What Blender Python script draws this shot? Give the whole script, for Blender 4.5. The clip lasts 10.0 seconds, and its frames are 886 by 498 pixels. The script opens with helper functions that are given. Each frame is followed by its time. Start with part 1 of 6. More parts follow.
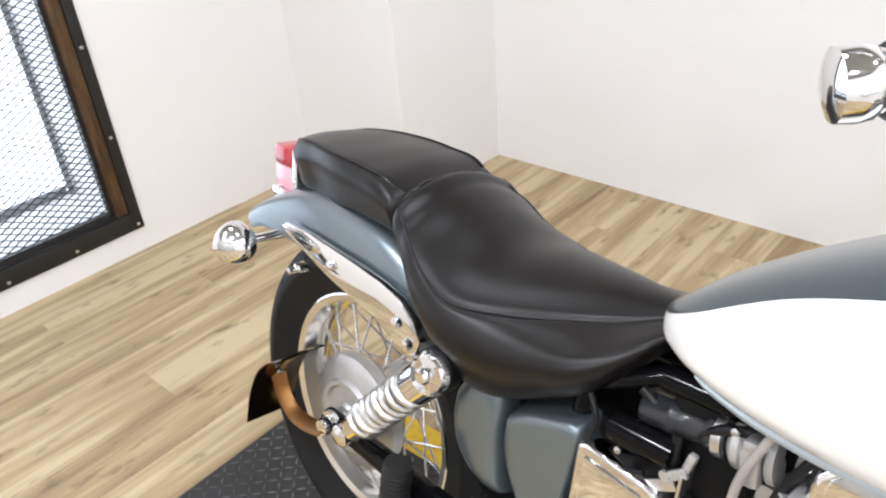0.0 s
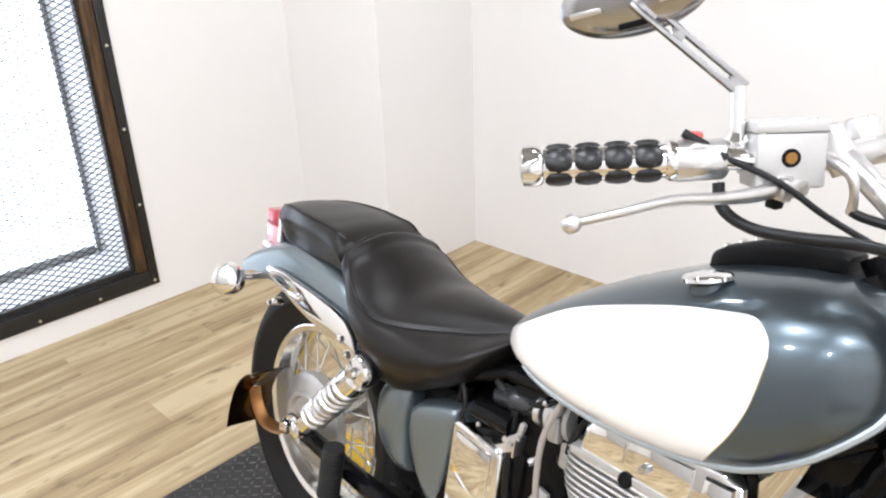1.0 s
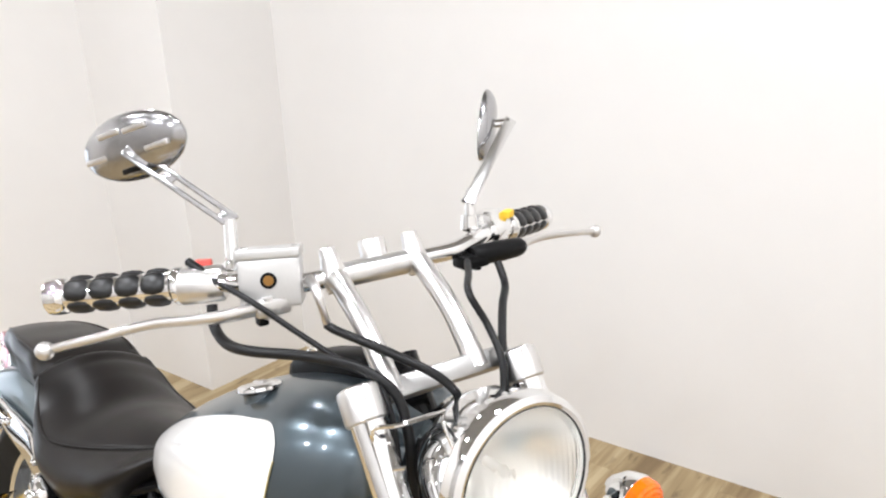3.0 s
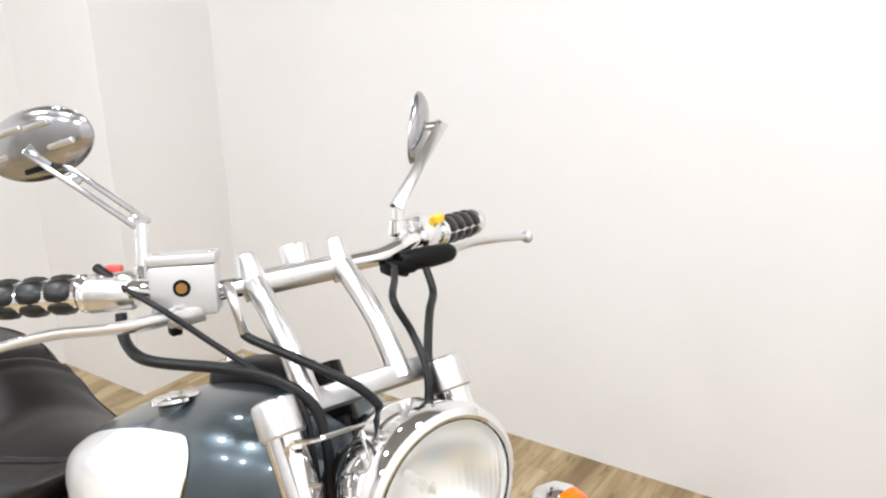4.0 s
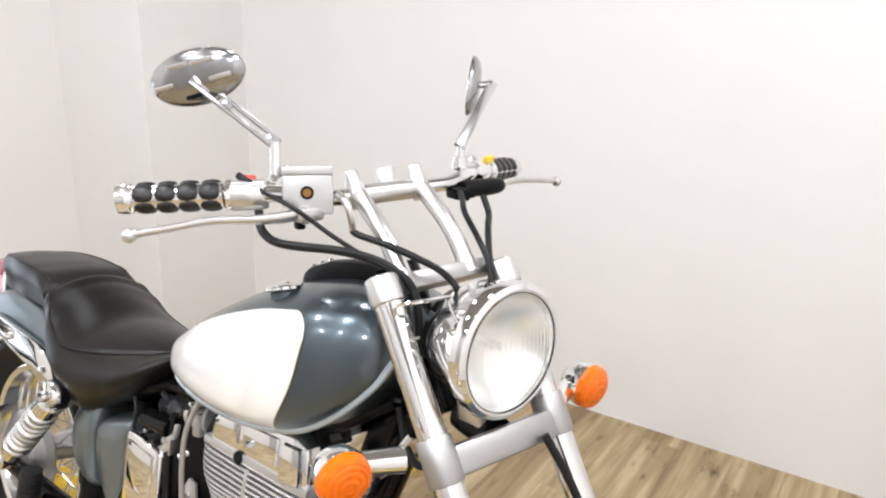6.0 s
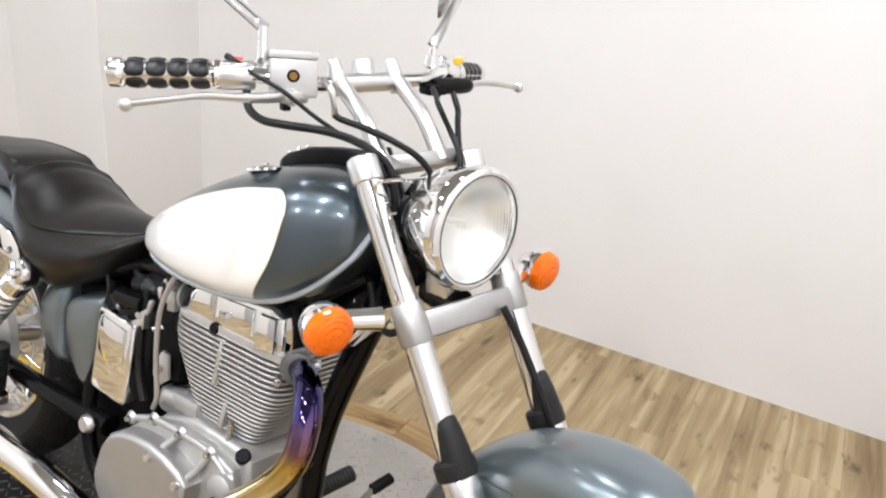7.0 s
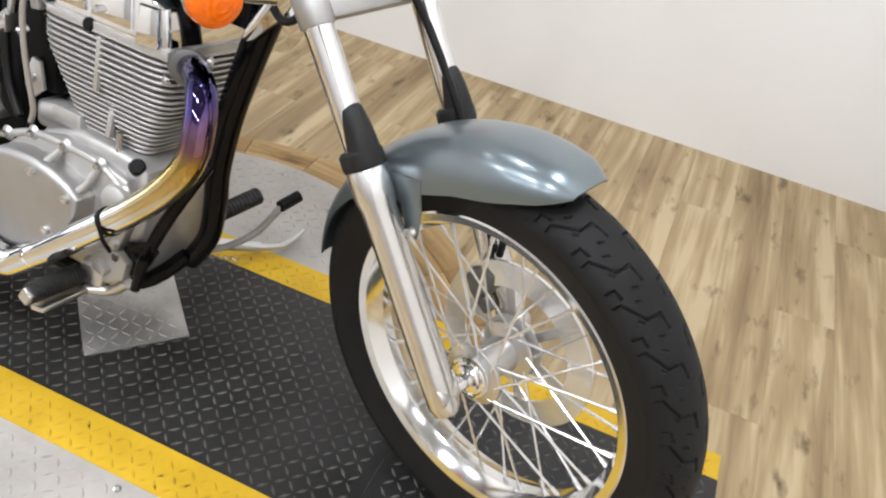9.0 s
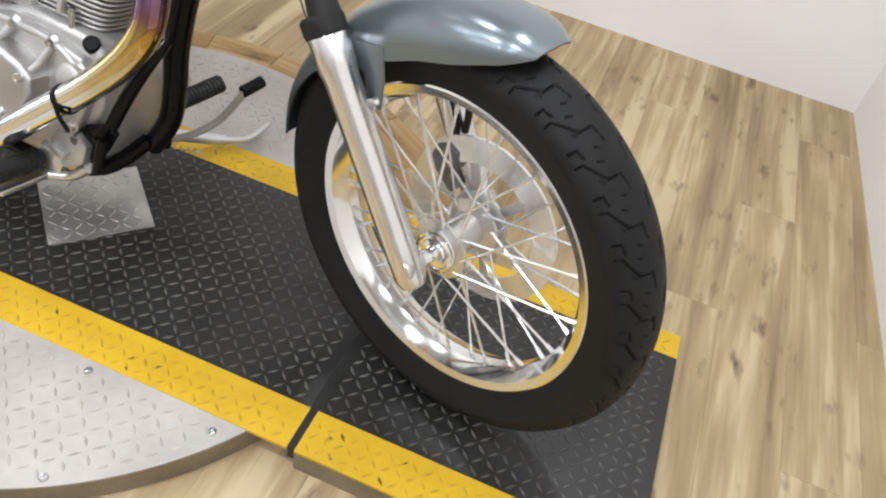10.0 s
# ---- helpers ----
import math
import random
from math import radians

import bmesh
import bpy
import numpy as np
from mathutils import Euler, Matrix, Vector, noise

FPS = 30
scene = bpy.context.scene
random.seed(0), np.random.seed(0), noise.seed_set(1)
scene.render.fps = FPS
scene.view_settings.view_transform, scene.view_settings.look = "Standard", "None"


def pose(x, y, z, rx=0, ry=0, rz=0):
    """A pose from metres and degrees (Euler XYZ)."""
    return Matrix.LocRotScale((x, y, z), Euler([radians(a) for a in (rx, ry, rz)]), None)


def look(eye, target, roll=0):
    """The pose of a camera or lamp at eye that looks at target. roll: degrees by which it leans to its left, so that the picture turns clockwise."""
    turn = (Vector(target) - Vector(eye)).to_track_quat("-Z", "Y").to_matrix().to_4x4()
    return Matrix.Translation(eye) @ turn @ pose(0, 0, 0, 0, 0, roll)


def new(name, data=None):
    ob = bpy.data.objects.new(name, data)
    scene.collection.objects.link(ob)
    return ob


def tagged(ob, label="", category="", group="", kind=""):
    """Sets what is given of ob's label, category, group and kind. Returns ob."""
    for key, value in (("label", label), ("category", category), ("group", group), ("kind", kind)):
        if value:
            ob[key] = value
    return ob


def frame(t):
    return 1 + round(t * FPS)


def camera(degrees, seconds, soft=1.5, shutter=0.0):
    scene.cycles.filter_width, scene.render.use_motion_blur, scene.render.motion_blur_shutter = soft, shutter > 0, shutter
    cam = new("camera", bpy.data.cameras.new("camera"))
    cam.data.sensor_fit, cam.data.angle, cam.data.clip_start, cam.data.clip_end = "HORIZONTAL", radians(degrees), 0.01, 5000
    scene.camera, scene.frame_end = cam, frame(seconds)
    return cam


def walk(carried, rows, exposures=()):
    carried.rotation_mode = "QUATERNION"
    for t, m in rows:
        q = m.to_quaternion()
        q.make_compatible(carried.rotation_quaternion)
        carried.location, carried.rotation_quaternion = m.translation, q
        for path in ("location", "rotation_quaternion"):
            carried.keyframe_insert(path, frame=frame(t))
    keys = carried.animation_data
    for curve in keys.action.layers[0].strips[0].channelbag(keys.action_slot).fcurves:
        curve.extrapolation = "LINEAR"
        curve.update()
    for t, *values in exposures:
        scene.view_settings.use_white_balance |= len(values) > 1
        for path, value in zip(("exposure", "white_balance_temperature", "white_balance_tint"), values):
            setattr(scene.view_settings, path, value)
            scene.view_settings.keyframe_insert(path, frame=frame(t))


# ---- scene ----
cam = camera(60.5, 10.0, 2.2)
PATH = [
    (0, (0.778, -0.63, 1.191), (-0.405, 0.603, 0.152), -5.0),
    (0.5, (0.952, -0.746, 1.229), (-0.28, 0.524, 0.298), -3.1),
    (1, (1.134, -0.807, 1.285), (-0.144, 0.499, 0.472), -2.0),
    (1.5, (1.366, -0.74, 1.314), (-0.059, 0.492, 0.642), -2.4),
    (2, (1.485, -0.668, 1.324), (0.103, 0.638, 0.704), -3.0),
    (2.5, (1.509, -0.628, 1.322), (0.208, 0.766, 0.719), -2.3),
    (3, (1.527, -0.575, 1.323), (0.342, 0.928, 0.746), -2.6),
    (4.5, (1.539, -0.539, 1.323), (0.479, 1.052, 0.738), -0.7),
    (5, (1.556, -0.553, 1.312), (0.426, 0.996, 0.742), -0.6),
    (6.5, (1.588, -0.924, 1.296), (0.662, 0.723, 0.639), 4.1),
    (7, (1.595, -0.939, 1.269), (0.759, 0.708, 0.502), 6.1),
    (7.5, (1.601, -0.933, 1.237), (0.855, 0.691, 0.337), 7.1),
    (8, (1.607, -0.931, 1.206), (0.973, 0.667, 0.185), 9.7),
    (8.5, (1.607, -0.93, 1.177), (1.066, 0.627, 0.044), 10.1),
    (9, (1.618, -0.935, 1.141), (1.168, 0.571, -0.096), 11.0),
    (9.5, (1.637, -0.944, 1.109), (1.287, 0.496, -0.235), 11.0),
    (10, (1.654, -0.974, 1.092), (1.342, 0.446, -0.28), 13.3),
]
EXPOSURES = [(0.0, 0.03, 5750, 10), (1.0, 0.04, 5800, 10), (2.0, -0.07, 5950, 10), (4.5, -0.12, 5950, 9), (6.5, -0.21, 5950, 10), (7.5, -0.21, 5900, 10), (8.5, -0.20, 5900, 9), (9.5, -0.22, 5850, 9), (10.0, -0.22, 5850, 9)]
walk(cam, [(t, look(eye, target, roll)) for t, eye, target, roll in PATH], EXPOSURES)

# ---- world, lights, exposure ----
world = bpy.data.worlds.new("world")
scene.world = world
world.use_nodes = True
world.node_tree.nodes["Background"].inputs[0].default_value = (0.9, 0.95, 1.0, 1)
world.node_tree.nodes["Background"].inputs[1].default_value = 0.15


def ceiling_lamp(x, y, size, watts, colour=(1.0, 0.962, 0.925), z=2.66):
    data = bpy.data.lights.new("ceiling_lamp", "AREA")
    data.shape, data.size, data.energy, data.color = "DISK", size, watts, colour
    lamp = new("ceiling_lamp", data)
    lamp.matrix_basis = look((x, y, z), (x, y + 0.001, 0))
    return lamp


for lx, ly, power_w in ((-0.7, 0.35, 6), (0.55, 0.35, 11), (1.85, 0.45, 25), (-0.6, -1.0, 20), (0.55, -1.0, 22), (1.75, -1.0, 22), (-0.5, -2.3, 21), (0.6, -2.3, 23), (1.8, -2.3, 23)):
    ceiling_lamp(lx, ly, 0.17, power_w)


# ---- materials ----
def material(name, base, rough=0.5, metal=0.0, coat=0.0, vary=0.12, scale=18.0, bump=0.0, bump_scale=120.0, stretch=(1, 1, 1),
             spec=0.5, rough_vary=0.1, chips=None):
    """Principled surface with two scales of noise in colour, roughness and relief."""
    m = bpy.data.materials.new(name)
    m.use_nodes = True
    n, l = m.node_tree.nodes, m.node_tree.links
    p = n["Principled BSDF"]
    p.inputs["Metallic"].default_value = metal
    p.inputs["Coat Weight"].default_value = coat
    p.inputs["Coat Roughness"].default_value = 0.04
    p.inputs["Specular IOR Level"].default_value = spec
    tc = n.new("ShaderNodeTexCoord")
    mp = n.new("ShaderNodeMapping")
    mp.inputs["Scale"].default_value = stretch
    l.new(tc.outputs["Object"], mp.inputs["Vector"])
    n1, n2 = n.new("ShaderNodeTexNoise"), n.new("ShaderNodeTexNoise")
    n1.inputs["Scale"].default_value, n2.inputs["Scale"].default_value = scale, scale * 9
    n1.inputs["Detail"].default_value = n2.inputs["Detail"].default_value = 4
    for k in (n1, n2):
        l.new(mp.outputs[0], k.inputs["Vector"])
    add = n.new("ShaderNodeMath")
    add.operation = "MULTIPLY_ADD"
    add.inputs[1].default_value = 0.35
    l.new(n2.outputs["Fac"], add.inputs[0])
    l.new(n1.outputs["Fac"], add.inputs[2])
    ramp = n.new("ShaderNodeValToRGB")
    ramp.color_ramp.elements[0].position, ramp.color_ramp.elements[1].position = 0.35, 1.0
    lo = [max(0.0, c * (1 - vary)) for c in base]
    hi = [min(1.0, c * (1 + vary)) for c in base]
    ramp.color_ramp.elements[0].color, ramp.color_ramp.elements[1].color = (*lo, 1), (*hi, 1)
    l.new(add.outputs[0], ramp.inputs[0])
    l.new(ramp.outputs[0], p.inputs["Base Color"])
    if chips:
        # sparse chipped spots: colour, threshold, size
        nc, cr, mx = n.new("ShaderNodeTexNoise"), n.new("ShaderNodeValToRGB"), n.new("ShaderNodeMix")
        nc.inputs["Scale"].default_value, nc.inputs["Detail"].default_value = chips[2], 5
        l.new(mp.outputs[0], nc.inputs["Vector"])
        cr.color_ramp.elements[0].position, cr.color_ramp.elements[1].position = chips[1], chips[1] + 0.03
        l.new(nc.outputs["Fac"], cr.inputs[0])
        mx.data_type = "RGBA"
        l.new(cr.outputs[0], mx.inputs["Factor"])
        l.new(ramp.outputs[0], mx.inputs["A"])
        mx.inputs["B"].default_value = (*chips[0], 1)
        l.new(mx.outputs["Result"], p.inputs["Base Color"])
    mr = n.new("ShaderNodeMapRange")
    mr.inputs["To Min"].default_value, mr.inputs["To Max"].default_value = max(0.02, rough * (1 - rough_vary)), min(1, rough * (1 + rough_vary))
    l.new(n1.outputs["Fac"], mr.inputs["Value"])
    l.new(mr.outputs[0], p.inputs["Roughness"])
    if bump:
        n3 = n.new("ShaderNodeTexNoise")
        n3.inputs["Scale"].default_value, n3.inputs["Detail"].default_value = bump_scale, 3
        l.new(mp.outputs[0], n3.inputs["Vector"])
        b = n.new("ShaderNodeBump")
        b.inputs["Strength"].default_value, b.inputs["Distance"].default_value = bump, 0.002
        l.new(n3.outputs["Fac"], b.inputs["Height"])
        l.new(b.outputs[0], p.inputs["Normal"])
    return m


def wood_material(name, dark, mid, light, rough=0.55):
    """Wood-look board: long grain along the board's own y, another tone and cut for every board."""
    m = bpy.data.materials.new(name)
    m.use_nodes = True
    n, l = m.node_tree.nodes, m.node_tree.links
    p = n["Principled BSDF"]
    p.inputs["Specular IOR Level"].default_value = 0.22
    tc, oi = n.new("ShaderNodeTexCoord"), n.new("ShaderNodeObjectInfo")
    sc = n.new("ShaderNodeVectorMath")
    sc.operation = "SCALE"
    comb = n.new("ShaderNodeCombineXYZ")
    for k in range(3):
        l.new(oi.outputs["Random"], comb.inputs[k])
    l.new(comb.outputs[0], sc.inputs[0])
    sc.inputs["Scale"].default_value = 37.0
    addv = n.new("ShaderNodeVectorMath")
    l.new(tc.outputs["Object"], addv.inputs[0])
    l.new(sc.outputs[0], addv.inputs[1])
    mp = n.new("ShaderNodeMapping")
    mp.inputs["Scale"].default_value = (20, 1.2, 1)
    l.new(addv.outputs[0], mp.inputs["Vector"])
    g1, g2, g3 = (n.new("ShaderNodeTexNoise") for _ in range(3))
    g1.inputs["Scale"].default_value, g1.inputs["Detail"].default_value, g1.inputs["Distortion"].default_value = 1.0, 6, 0.6
    g2.inputs["Scale"].default_value, g2.inputs["Detail"].default_value = 4.5, 5
    l.new(mp.outputs[0], g1.inputs["Vector"])
    l.new(mp.outputs[0], g2.inputs["Vector"])
    mp2 = n.new("ShaderNodeMapping")
    mp2.inputs["Scale"].default_value = (7, 1.5, 1)
    l.new(addv.outputs[0], mp2.inputs["Vector"])
    g3.inputs["Scale"].default_value, g3.inputs["Detail"].default_value = 1.0, 3
    l.new(mp2.outputs[0], g3.inputs["Vector"])
    mix = n.new("ShaderNodeMath")
    mix.operation = "MULTIPLY_ADD"
    mix.inputs[1].default_value = 0.27
    l.new(g2.outputs["Fac"], mix.inputs[0])
    l.new(g1.outputs["Fac"], mix.inputs[2])
    mix2 = n.new("ShaderNodeMath")
    mix2.operation = "MULTIPLY_ADD"
    mix2.inputs[1].default_value = 0.62
    l.new(g3.outputs["Fac"], mix2.inputs[0])
    l.new(mix.outputs[0], mix2.inputs[2])
    mix3 = n.new("ShaderNodeMath")
    mix3.operation = "MULTIPLY_ADD"
    mix3.inputs[1].default_value = 0.07
    l.new(oi.outputs["Random"], mix3.inputs[0])
    l.new(mix2.outputs[0], mix3.inputs[2])
    ramp = n.new("ShaderNodeValToRGB")
    e = ramp.color_ramp.elements
    e[0].position, e[0].color = 0.58, (*dark, 1)
    e[1].position, e[1].color = 1.3, (*light, 1)
    e[1].position = 1.0
    k = e.new(0.86)
    k.color = (*mid, 1)
    ramp.color_ramp.interpolation = "LINEAR"
    sub = n.new("ShaderNodeMath")
    sub.operation = "SUBTRACT"
    sub.inputs[1].default_value = 0.13
    l.new(mix3.outputs[0], sub.inputs[0])
    l.new(sub.outputs[0], ramp.inputs[0])
    # sparse dark knots and flecks
    mp3, nk, kr, mx = n.new("ShaderNodeMapping"), n.new("ShaderNodeTexNoise"), n.new("ShaderNodeValToRGB"), n.new("ShaderNodeMix")
    mp3.inputs["Scale"].default_value = (26, 9, 1)
    l.new(addv.outputs[0], mp3.inputs["Vector"])
    nk.inputs["Scale"].default_value, nk.inputs["Detail"].default_value = 1.0, 5
    l.new(mp3.outputs[0], nk.inputs["Vector"])
    kr.color_ramp.elements[0].position, kr.color_ramp.elements[1].position = 0.60, 0.78
    l.new(nk.outputs["Fac"], kr.inputs[0])
    mx.data_type = "RGBA"
    l.new(kr.outputs[0], mx.inputs["Factor"])
    l.new(ramp.outputs[0], mx.inputs["A"])
    mx.inputs["B"].default_value = (*[c * 0.55 for c in dark], 1)
    l.new(mx.outputs["Result"], p.inputs["Base Color"])
    p.inputs["Roughness"].default_value = rough
    b = n.new("ShaderNodeBump")
    b.inputs["Strength"].default_value, b.inputs["Distance"].default_value = 0.18, 0.001
    l.new(g2.outputs["Fac"], b.inputs["Height"])
    l.new(b.outputs[0], p.inputs["Normal"])
    return m


def glass_material(name, tint, rough=0.03, alpha_like=0.0):
    m = bpy.data.materials.new(name)
    m.use_nodes = True
    p = m.node_tree.nodes["Principled BSDF"]
    p.inputs["Base Color"].default_value = (*tint, 1)
    p.inputs["Transmission Weight"].default_value = 1.0
    p.inputs["Roughness"].default_value = rough
    p.inputs["IOR"].default_value = 1.4
    return m


def blued_chrome(name):
    """Chrome header pipe with heat colours that run from straw to violet towards the port."""
    m = bpy.data.materials.new(name)
    m.use_nodes = True
    n, l = m.node_tree.nodes, m.node_tree.links
    p = n["Principled BSDF"]
    p.inputs["Metallic"].default_value, p.inputs["Roughness"].default_value = 1.0, 0.07
    tc, sep = n.new("ShaderNodeTexCoord"), n.new("ShaderNodeSeparateXYZ")
    l.new(tc.outputs["Object"], sep.inputs[0])
    nz = n.new("ShaderNodeTexNoise")
    nz.inputs["Scale"].default_value = 9.0
    l.new(tc.outputs["Object"], nz.inputs["Vector"])
    ma = n.new("ShaderNodeMath")
    ma.operation = "MULTIPLY_ADD"
    ma.inputs[1].default_value = 0.13
    l.new(nz.outputs["Fac"], ma.inputs[0])
    l.new(sep.outputs["Z"], ma.inputs[2])
    mr = n.new("ShaderNodeMapRange")
    mr.inputs["From Min"].default_value, mr.inputs["From Max"].default_value = 0.415, 0.725
    l.new(ma.outputs[0], mr.inputs["Value"])
    ramp = n.new("ShaderNodeValToRGB")
    e = ramp.color_ramp.elements
    e[0].position, e[0].color = 0.0, (0.86, 0.86, 0.84, 1)
    e[1].position, e[1].color = 1.0, (0.1, 0.08, 0.14, 1)
    for pos, col in ((0.1, (0.82, 0.77, 0.62)), (0.28, (0.64, 0.53, 0.29)), (0.46, (0.52, 0.37, 0.1)), (0.57, (0.26, 0.13, 0.13)), (0.7, (0.08, 0.06, 0.20)), (0.85, (0.05, 0.045, 0.12))):
        k = e.new(pos)
        k.color = (*col, 1)
    l.new(mr.outputs[0], ramp.inputs[0])
    l.new(ramp.outputs[0], p.inputs["Base Color"])
    return m


def glow_material(name, colour, strength):
    m = bpy.data.materials.new(name)
    m.use_nodes = True
    p = m.node_tree.nodes["Principled BSDF"]
    p.inputs["Base Color"].default_value = (*colour, 1)
    p.inputs["Emission Color"].default_value = (*colour, 1)
    p.inputs["Emission Strength"].default_value = strength
    return m


WALL = material("wall_paint", (0.80, 0.785, 0.765), 0.75, vary=0.025, scale=1.2, bump=0.12, bump_scale=160)
CEILING = material("reflection_grey_ceiling", (0.32, 0.314, 0.305), 0.85, vary=0.1, scale=2)
SUBFLOOR = material("floor_joint", (0.06, 0.045, 0.03), 0.9)
OAK = wood_material("oak_vinyl", (0.208, 0.145, 0.079), (0.360, 0.272, 0.150), (0.475, 0.380, 0.232))
HONEY = wood_material("honey_wood", (0.19, 0.108, 0.044), (0.31, 0.20, 0.085), (0.40, 0.28, 0.135))
BARNWOOD = material("stained_wood", (0.075, 0.042, 0.017), 0.7, vary=0.95, scale=1.0, stretch=(20, 90, 7), spec=0.3)
REFLECTOR = material("lamp_reflector", (0.97, 0.965, 0.955), 0.30, 1.0, vary=0.05, scale=40)
CHROME = material("chrome", (0.86, 0.86, 0.86), 0.055, 1.0, vary=0.03, scale=30, rough_vary=0.4)
SATIN = material("satin_aluminium", (0.70, 0.69, 0.68), 0.30, 1.0, vary=0.06, scale=40)
CAST = material("cast_aluminium", (0.52, 0.512, 0.50), 0.46, 0.72, vary=0.12, scale=35, bump=0.10, bump_scale=420)
DARK_CAST = material("sooty_cast_aluminium", (0.16, 0.157, 0.15), 0.5, 0.6, vary=0.15, scale=35)
SHELL = material("dull_mirror_chrome", (0.42, 0.42, 0.43), 0.2, 1.0, vary=0.12, scale=60)
MATT = material("bead_blasted_aluminium", (0.48, 0.475, 0.468), 0.46, 1.0, vary=0.05, scale=30)
BRUSHED = material("brushed_aluminium", (0.76, 0.755, 0.75), 0.22, 1.0, vary=0.05, scale=24)
STEEL = material("spoke_steel", (0.74, 0.74, 0.735), 0.22, 0.75, vary=0.05, scale=60)
PAINT = material("blue_grey_paint", (0.165, 0.197, 0.214), 0.30, 0.7, coat=0.5, vary=0.06, scale=900)
# the blue-grey made darker: the tank's dark reflections are put into the colour
PAINT_DARK = material("darkened_blue_grey_paint", (0.085, 0.108, 0.124), 0.30, 0.8, coat=0.7, vary=0.08, scale=900)
PAINT_WHITE = material("pearl_white_paint", (0.82, 0.80, 0.77), 0.3, 0.05, coat=1.0, vary=0.02, scale=700)
PINSTRIPE = material("gold_pinstripe", (0.45, 0.38, 0.18), 0.35, 0.3)
SEAM = material("pale_blue_trim", (0.42, 0.47, 0.5), 0.3, 0.4, coat=0.6)
LEATHER = material("black_vinyl", (0.0068, 0.0054, 0.0048), 0.33, spec=0.30, vary=0.2, scale=14, bump=0.07, bump_scale=650, rough_vary=0.15)
RUBBER = material("tyre_rubber", (0.0100, 0.0099, 0.0099), 0.60, spec=0.2, vary=0.3, scale=25, bump=0.2, bump_scale=260)
PEG_RUBBER = material("grey_rubber", (0.011, 0.011, 0.011), 0.6, vary=0.2, scale=40, bump=0.2)
PAD = material("glossy_black_rubber", (0.0055, 0.0055, 0.0057), 0.36, spec=0.45, vary=0.2)
GLOSS_BLACK = material("black_enamel", (0.004, 0.004, 0.0045), 0.10, coat=0.0, spec=0.16, vary=0.2)
GAITER = material("weathered_grey_rubber", (0.013, 0.0128, 0.0125), 0.5, spec=0.3, vary=0.25, scale=30, bump=0.15)
# CAST made darker: the shade between the cooling fins is put into the colour
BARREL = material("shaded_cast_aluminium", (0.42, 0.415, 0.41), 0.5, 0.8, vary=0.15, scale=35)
BLACK = material("black_plastic", (0.005, 0.005, 0.0052), 0.42, spec=0.12, vary=0.2, bump=0.1)
CABLE = material("cable_sheath", (0.0065, 0.0065, 0.007), 0.42, spec=0.3, vary=0.2)
RED = material("red_lens", (0.38, 0.015, 0.03), 0.12, coat=0.8, vary=0.1)
PINK = material("clear_red_lens", (0.8, 0.42, 0.48), 0.15, coat=0.8, vary=0.1)
AMBER = material("amber_lens", (0.95, 0.15, 0.0), 0.14, coat=0.0, spec=0.45, vary=0.3, scale=90)
YELLOW_KEY = material("yellow_switch", (0.8, 0.5, 0.02), 0.4)
RED_KEY = material("red_switch", (0.72, 0.10, 0.08), 0.45)
BRASS = material("sight_glass_brass", (0.26, 0.13, 0.03), 0.4, spec=0.3)
PIPE = blued_chrome("heat_blued_chrome")
DARK_CHROME = material("smoked_chrome", (0.09, 0.055, 0.028), 0.14, 1.0, vary=0.3, scale=9)
DARK_WALL = material("reflection_grey_wall", (0.45, 0.44, 0.43), 0.7, vary=0.1, scale=2)
SMOKED = material("bronze_chrome", (0.24, 0.115, 0.038), 0.42, 0.9, vary=0.25, scale=9)
GREY_PLASTIC = material("grey_plastic", (0.022, 0.023, 0.026), 0.22, vary=0.2, scale=25)
HOSE = material("grey_hose", (0.3, 0.27, 0.24), 0.4, vary=0.1)
LENS_GLASS = glass_material("headlight_glass", (0.97, 0.968, 0.945), 0.0)
DECK_BLACK = material("black_painted_tread_plate", (0.0135, 0.0128, 0.012), 0.42, 0.0, spec=0.5, vary=0.8, scale=3.2, bump=0.25, bump_scale=160, rough_vary=0.3)
DECK_YELLOW = material("yellow_safety_paint", (0.58, 0.37, 0.015), 0.45, spec=0.3, vary=0.14, scale=9, bump=0.2, bump_scale=140, chips=((0.03, 0.024, 0.012), 0.715, 30))
YELLOW_TOPS = material("worn_yellow_tread_tops", (0.5, 0.31, 0.012), 0.45, spec=0.3, vary=0.3, scale=20, chips=((0.10, 0.065, 0.012), 0.62, 26))
STEEL_TOPS = material("grimy_tread_tops", (0.40, 0.372, 0.33), 0.42, 0.2, vary=0.4, scale=12)
DIECAST = material("silver_diecast", (0.55, 0.545, 0.535), 0.38, 0.6, vary=0.06, scale=30, bump=0.05, bump_scale=300)
RIM = material("polished_rim", (0.82, 0.82, 0.81), 0.13, 1.0, vary=0.04, scale=30, rough_vary=0.3)
DECK_WORN = material("worn_tread_tops", (0.10, 0.096, 0.088), 0.36, 0.3, spec=0.4, vary=0.8, scale=5)
TREAD_STEEL = material("bare_tread_plate", (0.375, 0.35, 0.32), 0.42, 0.0, vary=0.22, scale=5, bump=0.15, bump_scale=150)
PLATE_STEEL = material("galvanised_tread_plate", (0.5, 0.49, 0.47), 0.34, 0.75, vary=0.12, scale=20)
EDGE = material("tarnished_edge", (0.22, 0.18, 0.125), 0.55, 0.3, vary=0.35, scale=14)
CAGE_STEEL = material("black_steel_angle", (0.016, 0.015, 0.014), 0.5, 0.2, vary=0.3, scale=12)
MESH_STEEL = material("black_expanded_metal", (0.02, 0.02, 0.02), 0.45, 0.3)
